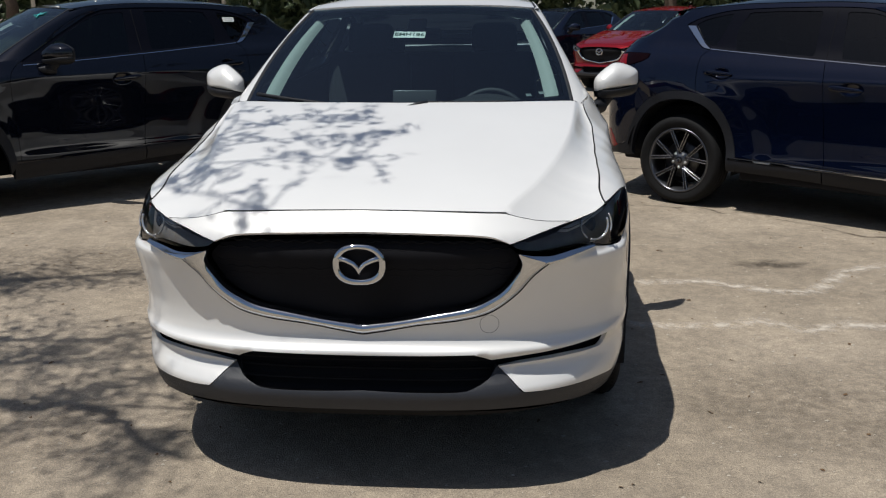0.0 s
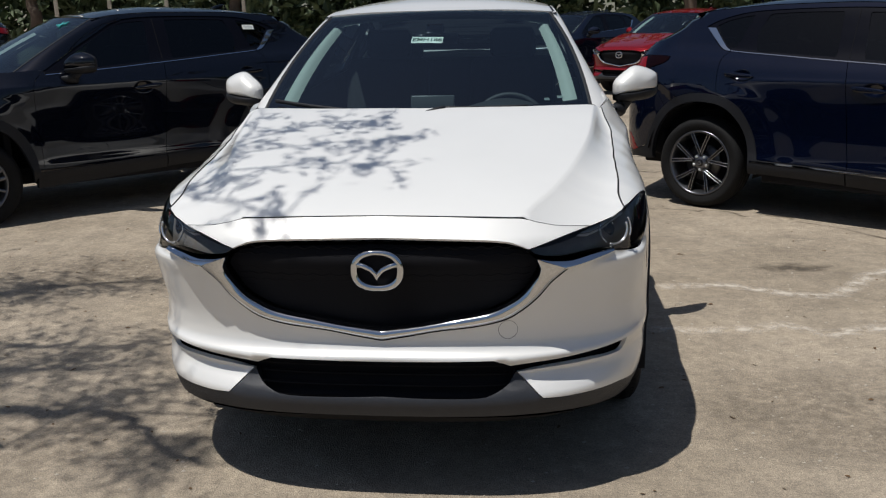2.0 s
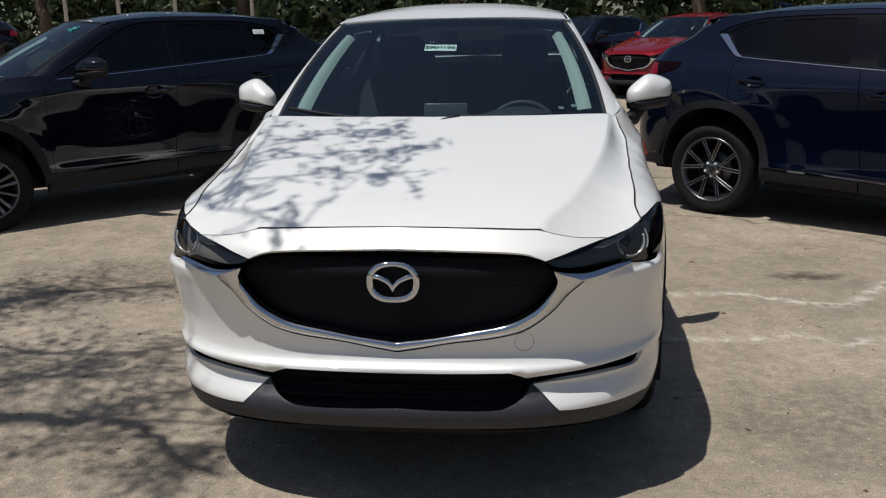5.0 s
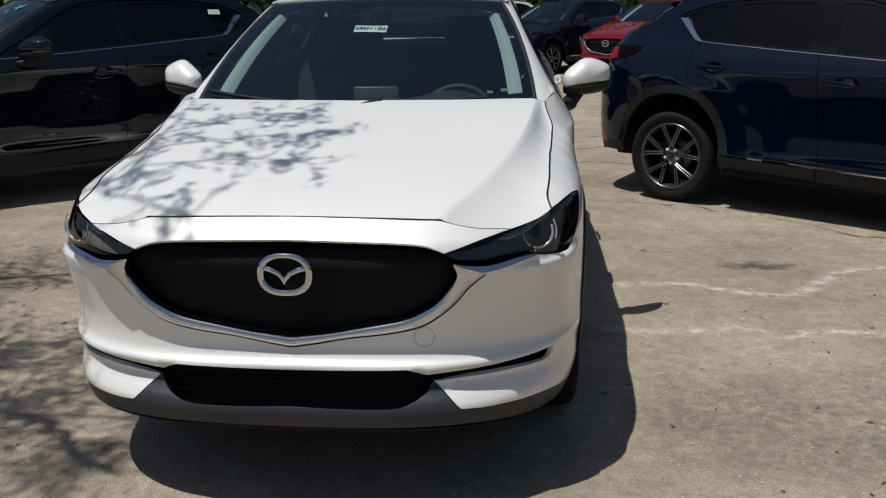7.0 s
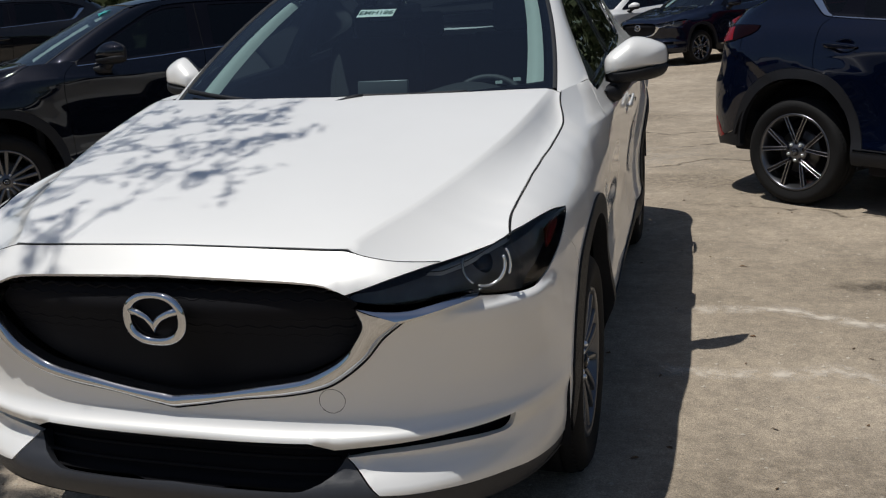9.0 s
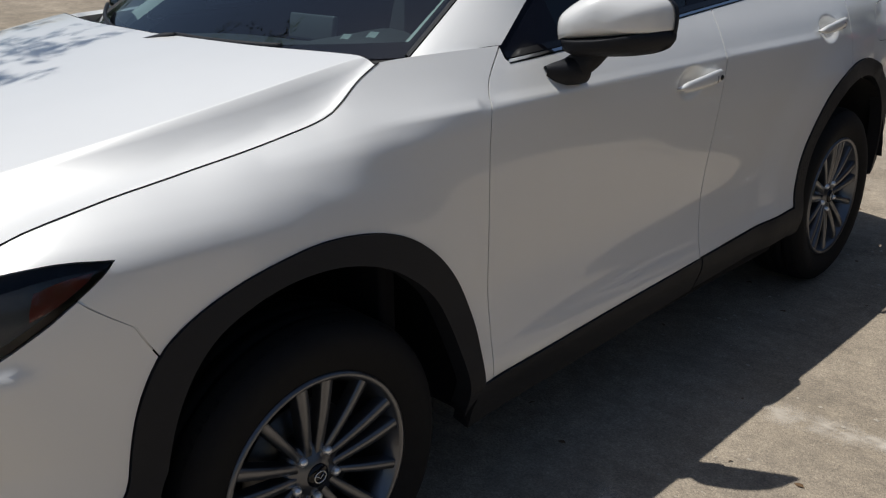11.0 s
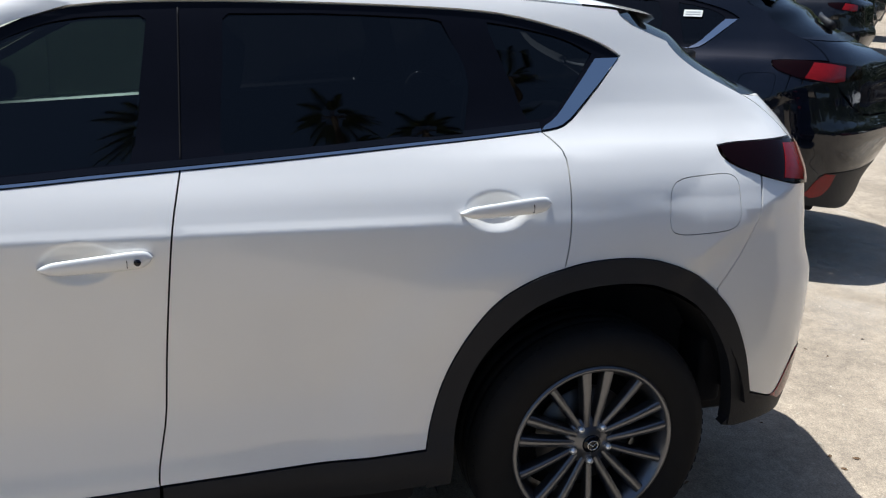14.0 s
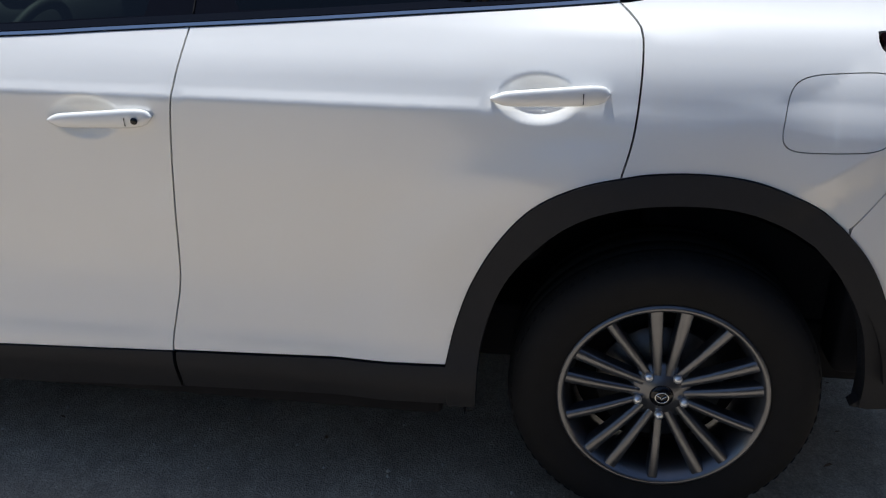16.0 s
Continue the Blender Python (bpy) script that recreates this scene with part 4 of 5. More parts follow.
def top_parts(car):
    # roof and its drip strips
    ys = np.linspace(2.0, 4.04, 60)
    yy = lambda x: 1.99 + .085 * (x / .57) ** 2
    half = np.vstack([np.array([(x, yy(x)) for x in np.linspace(0, .555, 20)]), np.array([(float(side_x(y, float(ROOF_E(y)))) - .022, y) for y in np.linspace(2.08, 3.66, 40)]), curve((.50, 3.68), (.25, 3.70), (0, 3.71))])
    part("roof", patch("roof", sym(half), roof_skin, PAINT, .05, 0, .012), car)
    g = [[roof_skin(np.array(float(side_x(y, float(ROOF_E(y)))) - d), np.array(y)) - np.array((0, 0, .006)) for d in (.024, .012, -.002)] for y in np.linspace(2.06, 3.70, 40)]
    pair("roof_strip", sheet("roof_strip", g, PLASTIC, True), car)
    sp = [[(x, y, z - .05 * (abs(x) / .6) ** 4) for y, z in ((3.62, 1.606), (3.78, 1.596), (3.91, 1.574), (3.92, 1.564), (3.90, 1.552), (3.68, 1.552))] for x in np.linspace(-.50, .50, 25)]
    part("roof_spoiler", sheet("roof_spoiler", sp, PAINT, close_v=True), car)
    fin = [(0, 3.42, 1.62), (0, 3.50, 1.655), (0, 3.58, 1.682), (0, 3.60, 1.61)]
    part("antenna_fin", tube("antenna_fin", fin, (.028, .022, .006, .02), PAINT, 8, flat=(.5, 1)), car)
    # windscreen, wipers, pillars
    ws = part("windscreen", sheet("windscreen", screen(np.linspace(-1, 1, 33)[:, None], np.linspace(0, 1, 17)[None]), WINDSHIELD), car, "clear windscreen")
    ws.visible_shadow = False
    border = []
    for u0, u1, v0, v1 in ((-1, 1, 0, .075), (-1, 1, .955, 1.0), (-1, -.955, .07, .96), (.955, 1, .07, .96)):
        border.append(sheet("border", screen(np.linspace(u0, u1, 33)[:, None], np.linspace(v0, v1, 9)[None]) + np.array((0, .001, -.004)), GLOSS))
    part("screen_border", joined("screen_border", border), ws, "black printed border")
    cowl = [[screen(u, 0.0) + np.array((0, -.10 + .12 * k, -.022 + .004 * k)) for k in (0, .5, 1)] for u in np.linspace(-1, 1, 30)]
    part("cowl", sheet("cowl", cowl, PLASTIC), car)
    for u0, u1, up in ((-.25, -.93, 0), (.13, .62, .007)):
        q = [screen(u, v) + np.array((0, -.012, .016 + up)) for u, v in zip(np.linspace(u0, u1, 16), np.linspace(.03, .055, 16) if up == 0 else np.linspace(.05, .02, 16))]
        arm = [screen(u, v) + np.array((0, -.02, .022 + up)) for u, v in (((u0 + .12, -.03), (u0 + .04, .0), ((u0 + u1) / 2 + .1, .035)) if up == 0 else ((u0 - .09, .0), (u0 - .02, .035), (u0 + .02, .045)))]
        part("wiper", joined("wiper", [tube("blade", q, .006, PLASTIC, 6, flat=(1, 1.6)), tube("arm", arm, (.014, .010, .006), PLASTIC, 8)]), car, "black windscreen wiper")
    def pillar(t, k):
        y = np.interp(t, (0, .45, .85, 1), (1.571, 1.86, 2.19, 2.33))
        z = np.interp(t, (0, .45, .85, 1), (1.167, 1.333, 1.512, 1.556))
        b = body(s_side(y, z), z)
        a0 = screen(np.array(1.0), np.array(float(t)))
        p = a0 + (b - a0) * k
        return p + np.array((.55, -.35, .75)) * .016 * 4 * k * (1 - k)
    pair("windscreen_pillar", sheet("windscreen_pillar", [[pillar(t, k) for k in np.linspace(0, 1, 9)] for t in np.linspace(-.07, 1, 27)], PAINT, True), car)
    rimline = [[pillar(t, 0) + np.array((-.016 * q, -.004, .006 - .010 * abs(q - .5))) for q in (0, .5, 1)] for t in np.linspace(0, 1, 25)]
    pair("screen_seal", sheet("screen_seal", rimline, PLASTIC), car)
    # mirrors
    def ring(y, xc, zc, rx, rz, n=2.6, k=28):
        out = []
        for i in range(k):
            t = 2 * math.pi * i / k
            q, s = math.cos(t), math.sin(t)
            out.append((xc + rx * math.copysign(abs(q) ** (2 / n), q), y, zc + rz * math.copysign(abs(s) ** (2 / n), s)))
        return out
    def shell(outline, centre, depth, y_out, steps=(1.0, .992, .975, .945, .90, .82, .70, .54, .36, .16, .01), power=3.2):
        """A housing that bulges forward from its outline; it sweeps back towards its outer end."""
        o = np.array(outline, float)
        o = resampled(curve(*np.vstack([o, o[:1]]), step=.01)[:-1], .012)
        rows = []
        for f in steps:
            q = np.array(centre) + (o - centre) * f
            y = y_out + .55 * (q[:, 0] - 1.08) - depth * (1 - f ** power) ** .62
            rows.append(np.stack([q[:, 0], y, q[:, 1]], 1))
        return rows
    cap_o = [(.858, 1.166), (.855, 1.190), (.858, 1.222), (.875, 1.245), (.915, 1.276), (.950, 1.296), (.985, 1.297), (1.03, 1.284), (1.066, 1.266), (1.080, 1.250), (1.084, 1.215), (1.079, 1.190), (1.05, 1.184), (.97, 1.174), (.90, 1.168)]
    cap = sheet("mirror_cap", shell(cap_o, (.968, 1.205), .105, 1.885), PAINT, close_v=True)
    low_o = [(.862, 1.174), (.90, 1.178), (.97, 1.184), (1.05, 1.193), (1.081, 1.196), (1.085, 1.172), (1.068, 1.150), (1.03, 1.136), (.95, 1.130), (.90, 1.130), (.874, 1.142)]
    low = sheet("mirror_shell", shell(low_o, (.97, 1.172), .110, 1.887), PLASTIC, close_v=True)
    back_o = [(.860, 1.140), (.855, 1.190), (.858, 1.222), (.875, 1.245), (.915, 1.276), (.950, 1.296), (.985, 1.297), (1.03, 1.284), (1.066, 1.266), (1.082, 1.250), (1.087, 1.215), (1.080, 1.165), (1.06, 1.145), (1.0, 1.132), (.90, 1.130)]
    rim_rows = shell(back_o, (.97, 1.212), .0, 1.885, (1.0, 1.0, .97, .88))
    for k, dy in enumerate((-.014, .003, .008, .002)):
        rim_rows[k][:, 1] += dy
    back = sheet("mirror_back", rim_rows, PLASTIC, True, close_v=True)
    gl_rows = shell(back_o, (.97, 1.212), .0, 1.898, (.89, .5, .01))
    glass = sheet("mirror_glass", gl_rows, MIRROR, True, close_v=True)
    foot = sheet("mirror_foot", [[(x, y + dy, z) for x, y, z in ring(y0, xc, zc, rx, rz, 2.3)] for y0, xc, zc, rx, rz, dy in
                                 ((1.675, .868, 1.100, .006, .012, 0), (1.695, .876, 1.096, .018, .022, 0), (1.73, .888, 1.094, .030, .031, 0), (1.77, .892, 1.097, .034, .036, 0), (1.79, .889, 1.094, .031, .034, 0), (1.803, .885, 1.092, .02, .024, 0))], PLASTIC, True, close_v=True)
    neck = tube("neck", [(.885, 1.755, 1.095), (.915, 1.785, 1.125), (.935, 1.80, 1.152)], (.034, .032, .03), PLASTIC, 12)
    for me_set, sgn in ((0, 1), (1, -1)):
        f = (lambda m: m) if sgn > 0 else flipped
        mirror = part("door_mirror", f(cap), car)
        part("mirror_shell", f(joined("mirror_shell", [low, back])), mirror, "black plastic mirror shell")
        part("mirror_glass", f(glass), mirror)
        part("mirror_foot", f(joined("mirror_foot", [foot, neck])), mirror, "black plastic mirror foot")


def rear_parts(car):
    gate = np.vstack([curve((SE, 1.318), (5.4, 1.318), (5.05, 1.325), (4.90, 1.336)), D_EDGE[D_EDGE[:, 1] < 1.325] + (.004, 0), curve((5.06, 1.10), (5.2, 1.0), (5.38, .90), (SE, .88))])
    def centre(*c):
        p = np.vstack(c)
        q = p[::-1].copy()
        q[:, 0] = 2 * SE - q[:, 0]
        return poly(p, q)
    def tail_skin(s, z):
        s = np.asarray(s, float)
        p = body(np.where(s > SE, 2 * SE - s, s), z)
        p[..., 0] *= np.where(s > SE, -1, 1)
        return p
    part("tailgate", patch("tailgate", inset(centre(gate), GAP), tail_skin, PAINT, .04, 0, .02), car)
    rows = []
    for s, z in D_EDGE[D_EDGE[:, 1] > 1.338][::3]:
        e = body(s, z)
        rows.append([(e[0] * u, e[1] + .16 * (1 - u ** 4) - .004, z + .02 * (1 - u * u)) for u in np.linspace(-1, 1, 21)])
    gl = part("rear_window", sheet("rear_window", rows, PRIVACY, True), car, "dark rear window")
    gl.visible_shadow = False
    foot = [tuple(tail_skin(SE - u * (SE - 4.90), 1.316 + .018 * u * u)) for u in np.linspace(-1, 1, 21)]
    part("window_seal", sheet("window_seal", [rows[-1], foot], FRAME, True), gl)
    arm = [rows[-2][13], rows[-4][10], rows[-5][6]]
    part("rear_wiper", tube("rear_wiper", np.array(arm) + np.array((0, .03, .012)), (.03, .018, .010), PLASTIC, 8), car)
    bp = np.vstack([curve((SE, .873), (5.37, .893), (5.19, .99), (5.08, 1.085)), curve((5.08, 1.088), (4.92, 1.098), (4.854, 1.109), (4.762, 1.130)), curve((4.762, 1.125), (4.737, 1.031), (4.697, .948), (4.656, .89), (4.606, .825)), REAR_JOINT, RARCH[(RARCH[:, 0] > 4.62)],
                    curve((4.785, .478), (4.88, .445), (4.915, .452), (4.972, .532), (5.02, .565), (5.3, .57), (SE, .57))])
    part("rear_bumper", patch("rear_bumper", inset(centre(bp), .0005), tail_skin, PAINT, .03, 0, .02, ridges=haunch(4.76, 4.90)), car)
    lo = np.vstack([curve((SE, .567), (5.3, .567), (5.02, .56), (4.972, .528), (4.915, .448), (4.88, .44), (4.785, .472)), np.array([(4.70, .375)]), curve((4.75, .365), (4.95, .365), (5.3, .32), (SE, .30))])
    part("rear_skirt", patch("rear_skirt", inset(centre(lo), .001), tail_skin, PLASTIC, .04, .001, .03), car, "black plastic rear skirt")
    ref = poly(curve((4.885, .443), (4.918, .452), (4.965, .52), (5.02, .562)), curve((5.10, .555), (5.07, .48), (5.02, .43), (4.95, .415)))
    pair("rear_reflector", patch("rear_reflector", ref, skin, REDLENS, .02, .003, .006), car, "red rear reflector")
    tail = poly(curve((4.63, 1.208), (4.706, 1.214), (4.834, 1.215), (4.95, 1.210), (5.10, 1.20), (5.35, 1.18)), curve((5.35, 1.11), (5.07, 1.088), (4.93, 1.100), (4.854, 1.110), (4.779, 1.128), (4.676, 1.158), (4.636, 1.184)))
    lamps = pair("tail_light", patch("tail_light", tail, skin, REDDARK, .02, .006, .02), car, "smoked red tail light")
    red = patch("tail_light_lens", poly(curve((4.90, 1.204), (5.03, 1.196)), curve((5.16, 1.18), (5.15, 1.10), step=.1), curve((5.06, 1.095), (4.97, 1.103), (4.850, 1.119))), skin, REDLENS, .02, .0075, .006)
    for ob, sgn in zip(lamps, (1, -1)):
        part("tail_light_lens", red if sgn > 0 else flipped(red), ob, "bright red lamp segment")


def cabin_parts(car):
    floor = rbox("underbody", (1.72, 1.66, .16), DARK, (0, 2.29, .34), .02)
    part("underbody", floor, car)
    part("front_floor", rbox("front_floor", (1.24, 1.36, .14), DARK, (0, .80, .33), .02), car)
    part("rear_floor", rbox("rear_floor", (1.24, 1.2, .16), DARK, (0, 3.70, .38), .02), car)
    pair("wheel_well_back", rbox("wheel_well_back", (.16, .08, .22), DARK, (.66, 4.09, .50), .02), car)
    part("engine_bay", rbox("engine_bay", (1.30, .85, .42), DARK, (0, .62, .56), .05), car)
    dash = [[(x, y, z - .03 * (abs(x) / .7) ** 3) for y, z in ((1.22, 1.085), (1.36, 1.10), (1.52, 1.108), (1.66, 1.098), (1.73, 1.06), (1.745, .95), (1.72, .75), (1.70, .45))] for x in np.linspace(-.70, .70, 29)]
    hump = np.array(dash)
    w = np.exp(-((hump[..., 0] - .36) / .21) ** 2) * np.exp(-((hump[..., 1] - 1.62) / .15) ** 2)
    hump[..., 2] += .075 * w
    dashboard = part("dashboard", sheet("dashboard", hump, DASH), car, "black dashboard")
    part("display", rbox("display", (.21, .02, .075), SCREEN, (0, 1.66, 1.142), .006, turn=Matrix.Rotation(radians(-10), 4, "X")), dashboard)
    tilt = pose(.36, 1.88, .985, -24, 0, 0)
    a = np.linspace(0, 2 * math.pi, 40, endpoint=False)
    rim = tube("rim", [tilt @ Vector((.185 * math.cos(t), 0, .185 * math.sin(t))) for t in a], .016, DASH, 10, closed=True)
    sp = [tube("spoke", [tilt @ Vector((0, 0, 0)), tilt @ Vector((.18 * math.cos(t), 0, .18 * math.sin(t)))], .018, DASH, 8) for t in (0, math.pi, -math.pi / 2)]
    hubm = rbox("hub", (.15, .05, .12), DASH, bevel=.02, turn=tilt)
    part("steering_wheel", joined("steering_wheel", [rim, hubm] + sp), car, "black steering wheel")
    for x in (-.36, .36):
        seat = part("seat", rbox("seat", (.50, .52, .18), SEAT, (x, 2.25, .66), .06, 4), car, "black cloth front seat")
        part("backrest", rbox("backrest", (.48, .16, .62), SEAT, (x, 2.56, 1.02), .06, 4, Matrix.Rotation(radians(-16), 4, "X")), seat)
        part("headrest", rbox("headrest", (.26, .10, .17), SEAT, (x, 2.68, 1.40), .04, 4, Matrix.Rotation(radians(-10), 4, "X")), seat)
    bench = part("rear_seat", rbox("rear_seat", (1.26, .50, .18), SEAT, (0, 3.10, .66), .06, 4), car, "black cloth rear bench")
    part("backrest", rbox("backrest", (1.26, .16, .60), SEAT, (0, 3.42, 1.0), .06, 4, Matrix.Rotation(radians(-18), 4, "X")), bench)
    for x in (-.38, .38):
        part("headrest", rbox("headrest", (.24, .09, .15), SEAT, (x, 3.52, 1.36), .035, 4), bench)
    lining = [[(x, y, float(ROOF_C(y)) - .055 - .05 * (abs(x) / .58) ** 4) for y in np.linspace(2.05, 3.75, 12)] for x in np.linspace(-.56, .56, 13)]
    part("headliner", sheet("headliner", lining, TRIM, True), car, "pale fabric headliner")
    def trim(t, k):
        return screen(np.array(.93 - .085 * k), np.array(float(t))) + np.array((-.0, .035 + .03 * k, -.03 - .012 * k))
    g = [[trim(t, k) + np.array((0, 0, .012 * math.sin(math.pi * k))) for k in np.linspace(0, 1, 7)] for t in np.linspace(.085, .93, 20)]
    pair("pillar_trim", sheet("pillar_trim", g, TRIM), car, "pale inner windscreen-pillar trim")
    part("rear_view_mirror", rbox("rear_view_mirror", (.23, .035, .065), GLOSS, (0, 1.86, 1.435), .015, 3, Matrix.Rotation(radians(12), 4, "X")), car)
    part("sensor_box", rbox("sensor_box", (.09, .10, .04), GLOSS, (0, 1.83, 1.475), .012, 3, Matrix.Rotation(radians(29), 4, "X")), car)
    # inner skins close the doors and the tail
    inner = poly(on_side((1.42, .28), (3.16, .30), (3.18, .62), (3.35, .92), (4.05, .95), (4.05, 1.18), (3.48, 1.272), (2.5, 1.208), (1.62, 1.148), (1.42, 1.0)))
    pair("door_lining", patch("door_lining", inner, skin, DARK, .06, -.045, 0), car)
    part("bulkhead", rbox("bulkhead", (1.55, .05, .62), DARK, (0, 1.24, .78), .01), car)
    part("tail_lining", rbox("tail_lining", (1.30, .30, .55), DARK, (0, 4.22, .78), .03), car)
    part("boot_floor", rbox("boot_floor", (1.20, .8, .35), DARK, (0, 3.98, .62), .03), car)
    part("parcel_shelf", rbox("parcel_shelf", (1.15, .55, .03), DARK, (0, 3.80, 1.16), .01), car)


def build_car():
    car = thing("car", "white crossover car parked on the tarmac", "car", "parked cars")
    front_parts(car)
    side_parts(car)
    top_parts(car)
    rear_parts(car)
    cabin_parts(car)
    add_wheels(car, W17)
    return car


def painted(car, colour):
    for ob in (car, *car.children_recursive):
        ob.color = (*colour, 1)
    return car


def ground_z(x, y):
    """The lot is level round the white car and climbs gently behind and towards its far side."""
    a, b = max(0.0, -x - 4.6), max(0.0, y - 7.0)
    k = min(1.0, max(0.0, (-x - 1.8) / 1.4))
    return .07 * a * a / (a + 1.5) + .006 * b + .053 * k * k * (3 - 2 * k)


def parked(x, y, yaw):
    """The pose of a car whose middle stands at x, y."""
    return pose(x, y, ground_z(x, y), 0, 0, yaw) @ pose(0, -2.2, 0)


def swap_wheels(car, old, kit):
    for ob in car.children_recursive:
        for k in ("tyre", "rim"):
            if ob.data == old[k]:
                ob.data = kit[k]


white_car = painted(build_car(), (.795, .79, .77))

# ---- the other cars ----
CARS = (
    ("black crossover car with a white quarter-window sticker", (.0030, .0042, .0090), (-3.49, 5.165, -43.8), 17),
    ("deep blue crossover car with black split-spoke wheels", (.0016, .0034, .0125), (3.506, 4.52, 51.6), 19),
    ("metallic red crossover car facing the open lane", (.17, .005, .009), (3.60, 17.15, -39.5), 19),
    ("dark blue crossover car beside the red car", (.006, .009, .022), (1.45, 19.5, -42.5), 19),
    ("white crossover car behind the dark blue car", (.78, .78, .77), (-.75, 21.6, -42.5), 19),
    ("black crossover car in the row behind", (.007, .008, .011), (-10.25, 10.8, -42.0), 17),
    ("grey crossover car in the far row", (.045, .047, .052), (-14.8, 14.9, -42.0), 17),
    ("dark crossover car in the far row", (.010, .011, .014), (-12.7, 12.9, -42.0), 19),
    ("dark crossover car under the trees", (.008, .009, .012), (-4.6, 24.6, -44.3), 17),
    ("black crossover car under the trees", (.007, .008, .010), (-17.0, 17.0, -42.0), 17),
    ("dark blue crossover car far along the lane", (.007, .010, .024), (8.0, 15.6, -39.5), 19),
)
black_car, trimmed = None, []
for text, colour, (x, y, yaw), size in CARS:
    c = copy_thing(white_car, parked(x, y, yaw))
    tagged(painted(c, colour), text)
    black_car = black_car or c
    if size == 19:
        swap_wheels(c, W17, W19)
        trimmed.append(c)


strip = poly(on_side(*[(y, .414 + .027 * (y - 2.46)) for y in np.linspace(1.5, 3.19, 30)]), on_side(*[(y, .402 + .027 * (y - 2.46)) for y in np.linspace(3.19, 1.5, 30)]))
strip = patch("sill_strip", strip, skin, CHROME, .03, .010, .012)
for c in trimmed:
    pair("sill_strip", strip, c, "bright chrome strip low on the doors")


# ---- paper labels ----
def letters(body_text, size, mat, parent, m):
    f = bpy.data.curves.new("lettering", "FONT")
    f.body, f.size, f.align_x, f.align_y = body_text, size, "CENTER", "CENTER"
    f.materials.append(mat)
    f.extrude, f.offset, f.space_character = .0004, .0005, 1.0
    ob = new("lettering", f)
    ob.parent = parent
    ob.matrix_local = m
    return ob


def paper(w, h):
    """A slightly curled sheet, lying in its own x and y."""
    g = [[(w * (u - .5), h * (v - .5), .0012 * math.sin(3 * u) * math.cos(2 * v)) for v in np.linspace(0, 1, 5)] for u in np.linspace(0, 1, 9)]
    return sheet("paper_label", g, PAPER)


for u, v, w, hh in ((.82, .115, .026, .024), (.74, .11, .024, .022)):
    tag = new("paper_sticker", paper(w, hh))
    tag.data.materials[0] = STICKER
    tagged(tag, "small pale paper sticker in the windscreen corner", "sticker", "windscreen stickers")
    tag.matrix_world = Matrix.Translation(Vector(screen(u, v)) + Vector((0, .006, -.006))) @ pose(0, 0, 0, 27.7, 0, 14)
slope = math.degrees(math.atan2(1.572 - 1.118, 1.985 - 1.12))
note = new("paper_label", paper(.152, .060))
tagged(note, "white paper stock label behind the windscreen", "label")
note.matrix_world = pose(-.026, 1.716, 1.437, slope, 0, 0) @ pose(0, 0, 0, 0, 0, -2.5)
letters("EMH186", .041, INK, note, pose(0, -.001, .0018))
y, z = 3.465, 1.462
p0, dy, dz = (body(s_side(y + a, z + b), z + b) for a, b in ((0, 0), (.01, 0), (0, .01)))
ey, ez = Vector(dy - p0).normalized(), Vector(dz - p0).normalized()
en = ey.cross(ez)
slip = new("paper_label", paper(.115, .045))
tagged(slip, "white paper slip on the black car's quarter window", "label")
slip.matrix_world = parked(-3.49, 5.165, -43.8) @ Matrix.Translation(Vector(p0) + en * .004) @ Matrix((ey, ez, en)).transposed().to_4x4()
for k in range(2):
    bar = new("printed_bar", rbox("printed_bar", (.09, .004, .0006), material("grey_print", (.4, .4, .4), .7), (0, .008 - .016 * k, .0018), .0002, 1))
    bar.parent = slip
CYAN = material("cyan_marker", (.05, .45, .45), .6)
mark = new("marker_scrawl", joined("marker_scrawl", [tube("stroke", [screen(u0, v0) + np.array((0, -.004, .006)), screen(u1, v1) + np.array((0, -.004, .006))], .004, CYAN, 6)
                                                     for u0, v0, u1, v1 in ((.50, .84, .68, .87), (.55, .90, .64, .80), (.56, .82, .67, .91))]))
tagged(mark, "cyan marker scrawl on the black car's windscreen", "marking")
mark.matrix_world = parked(-3.49, 5.165, -43.8)


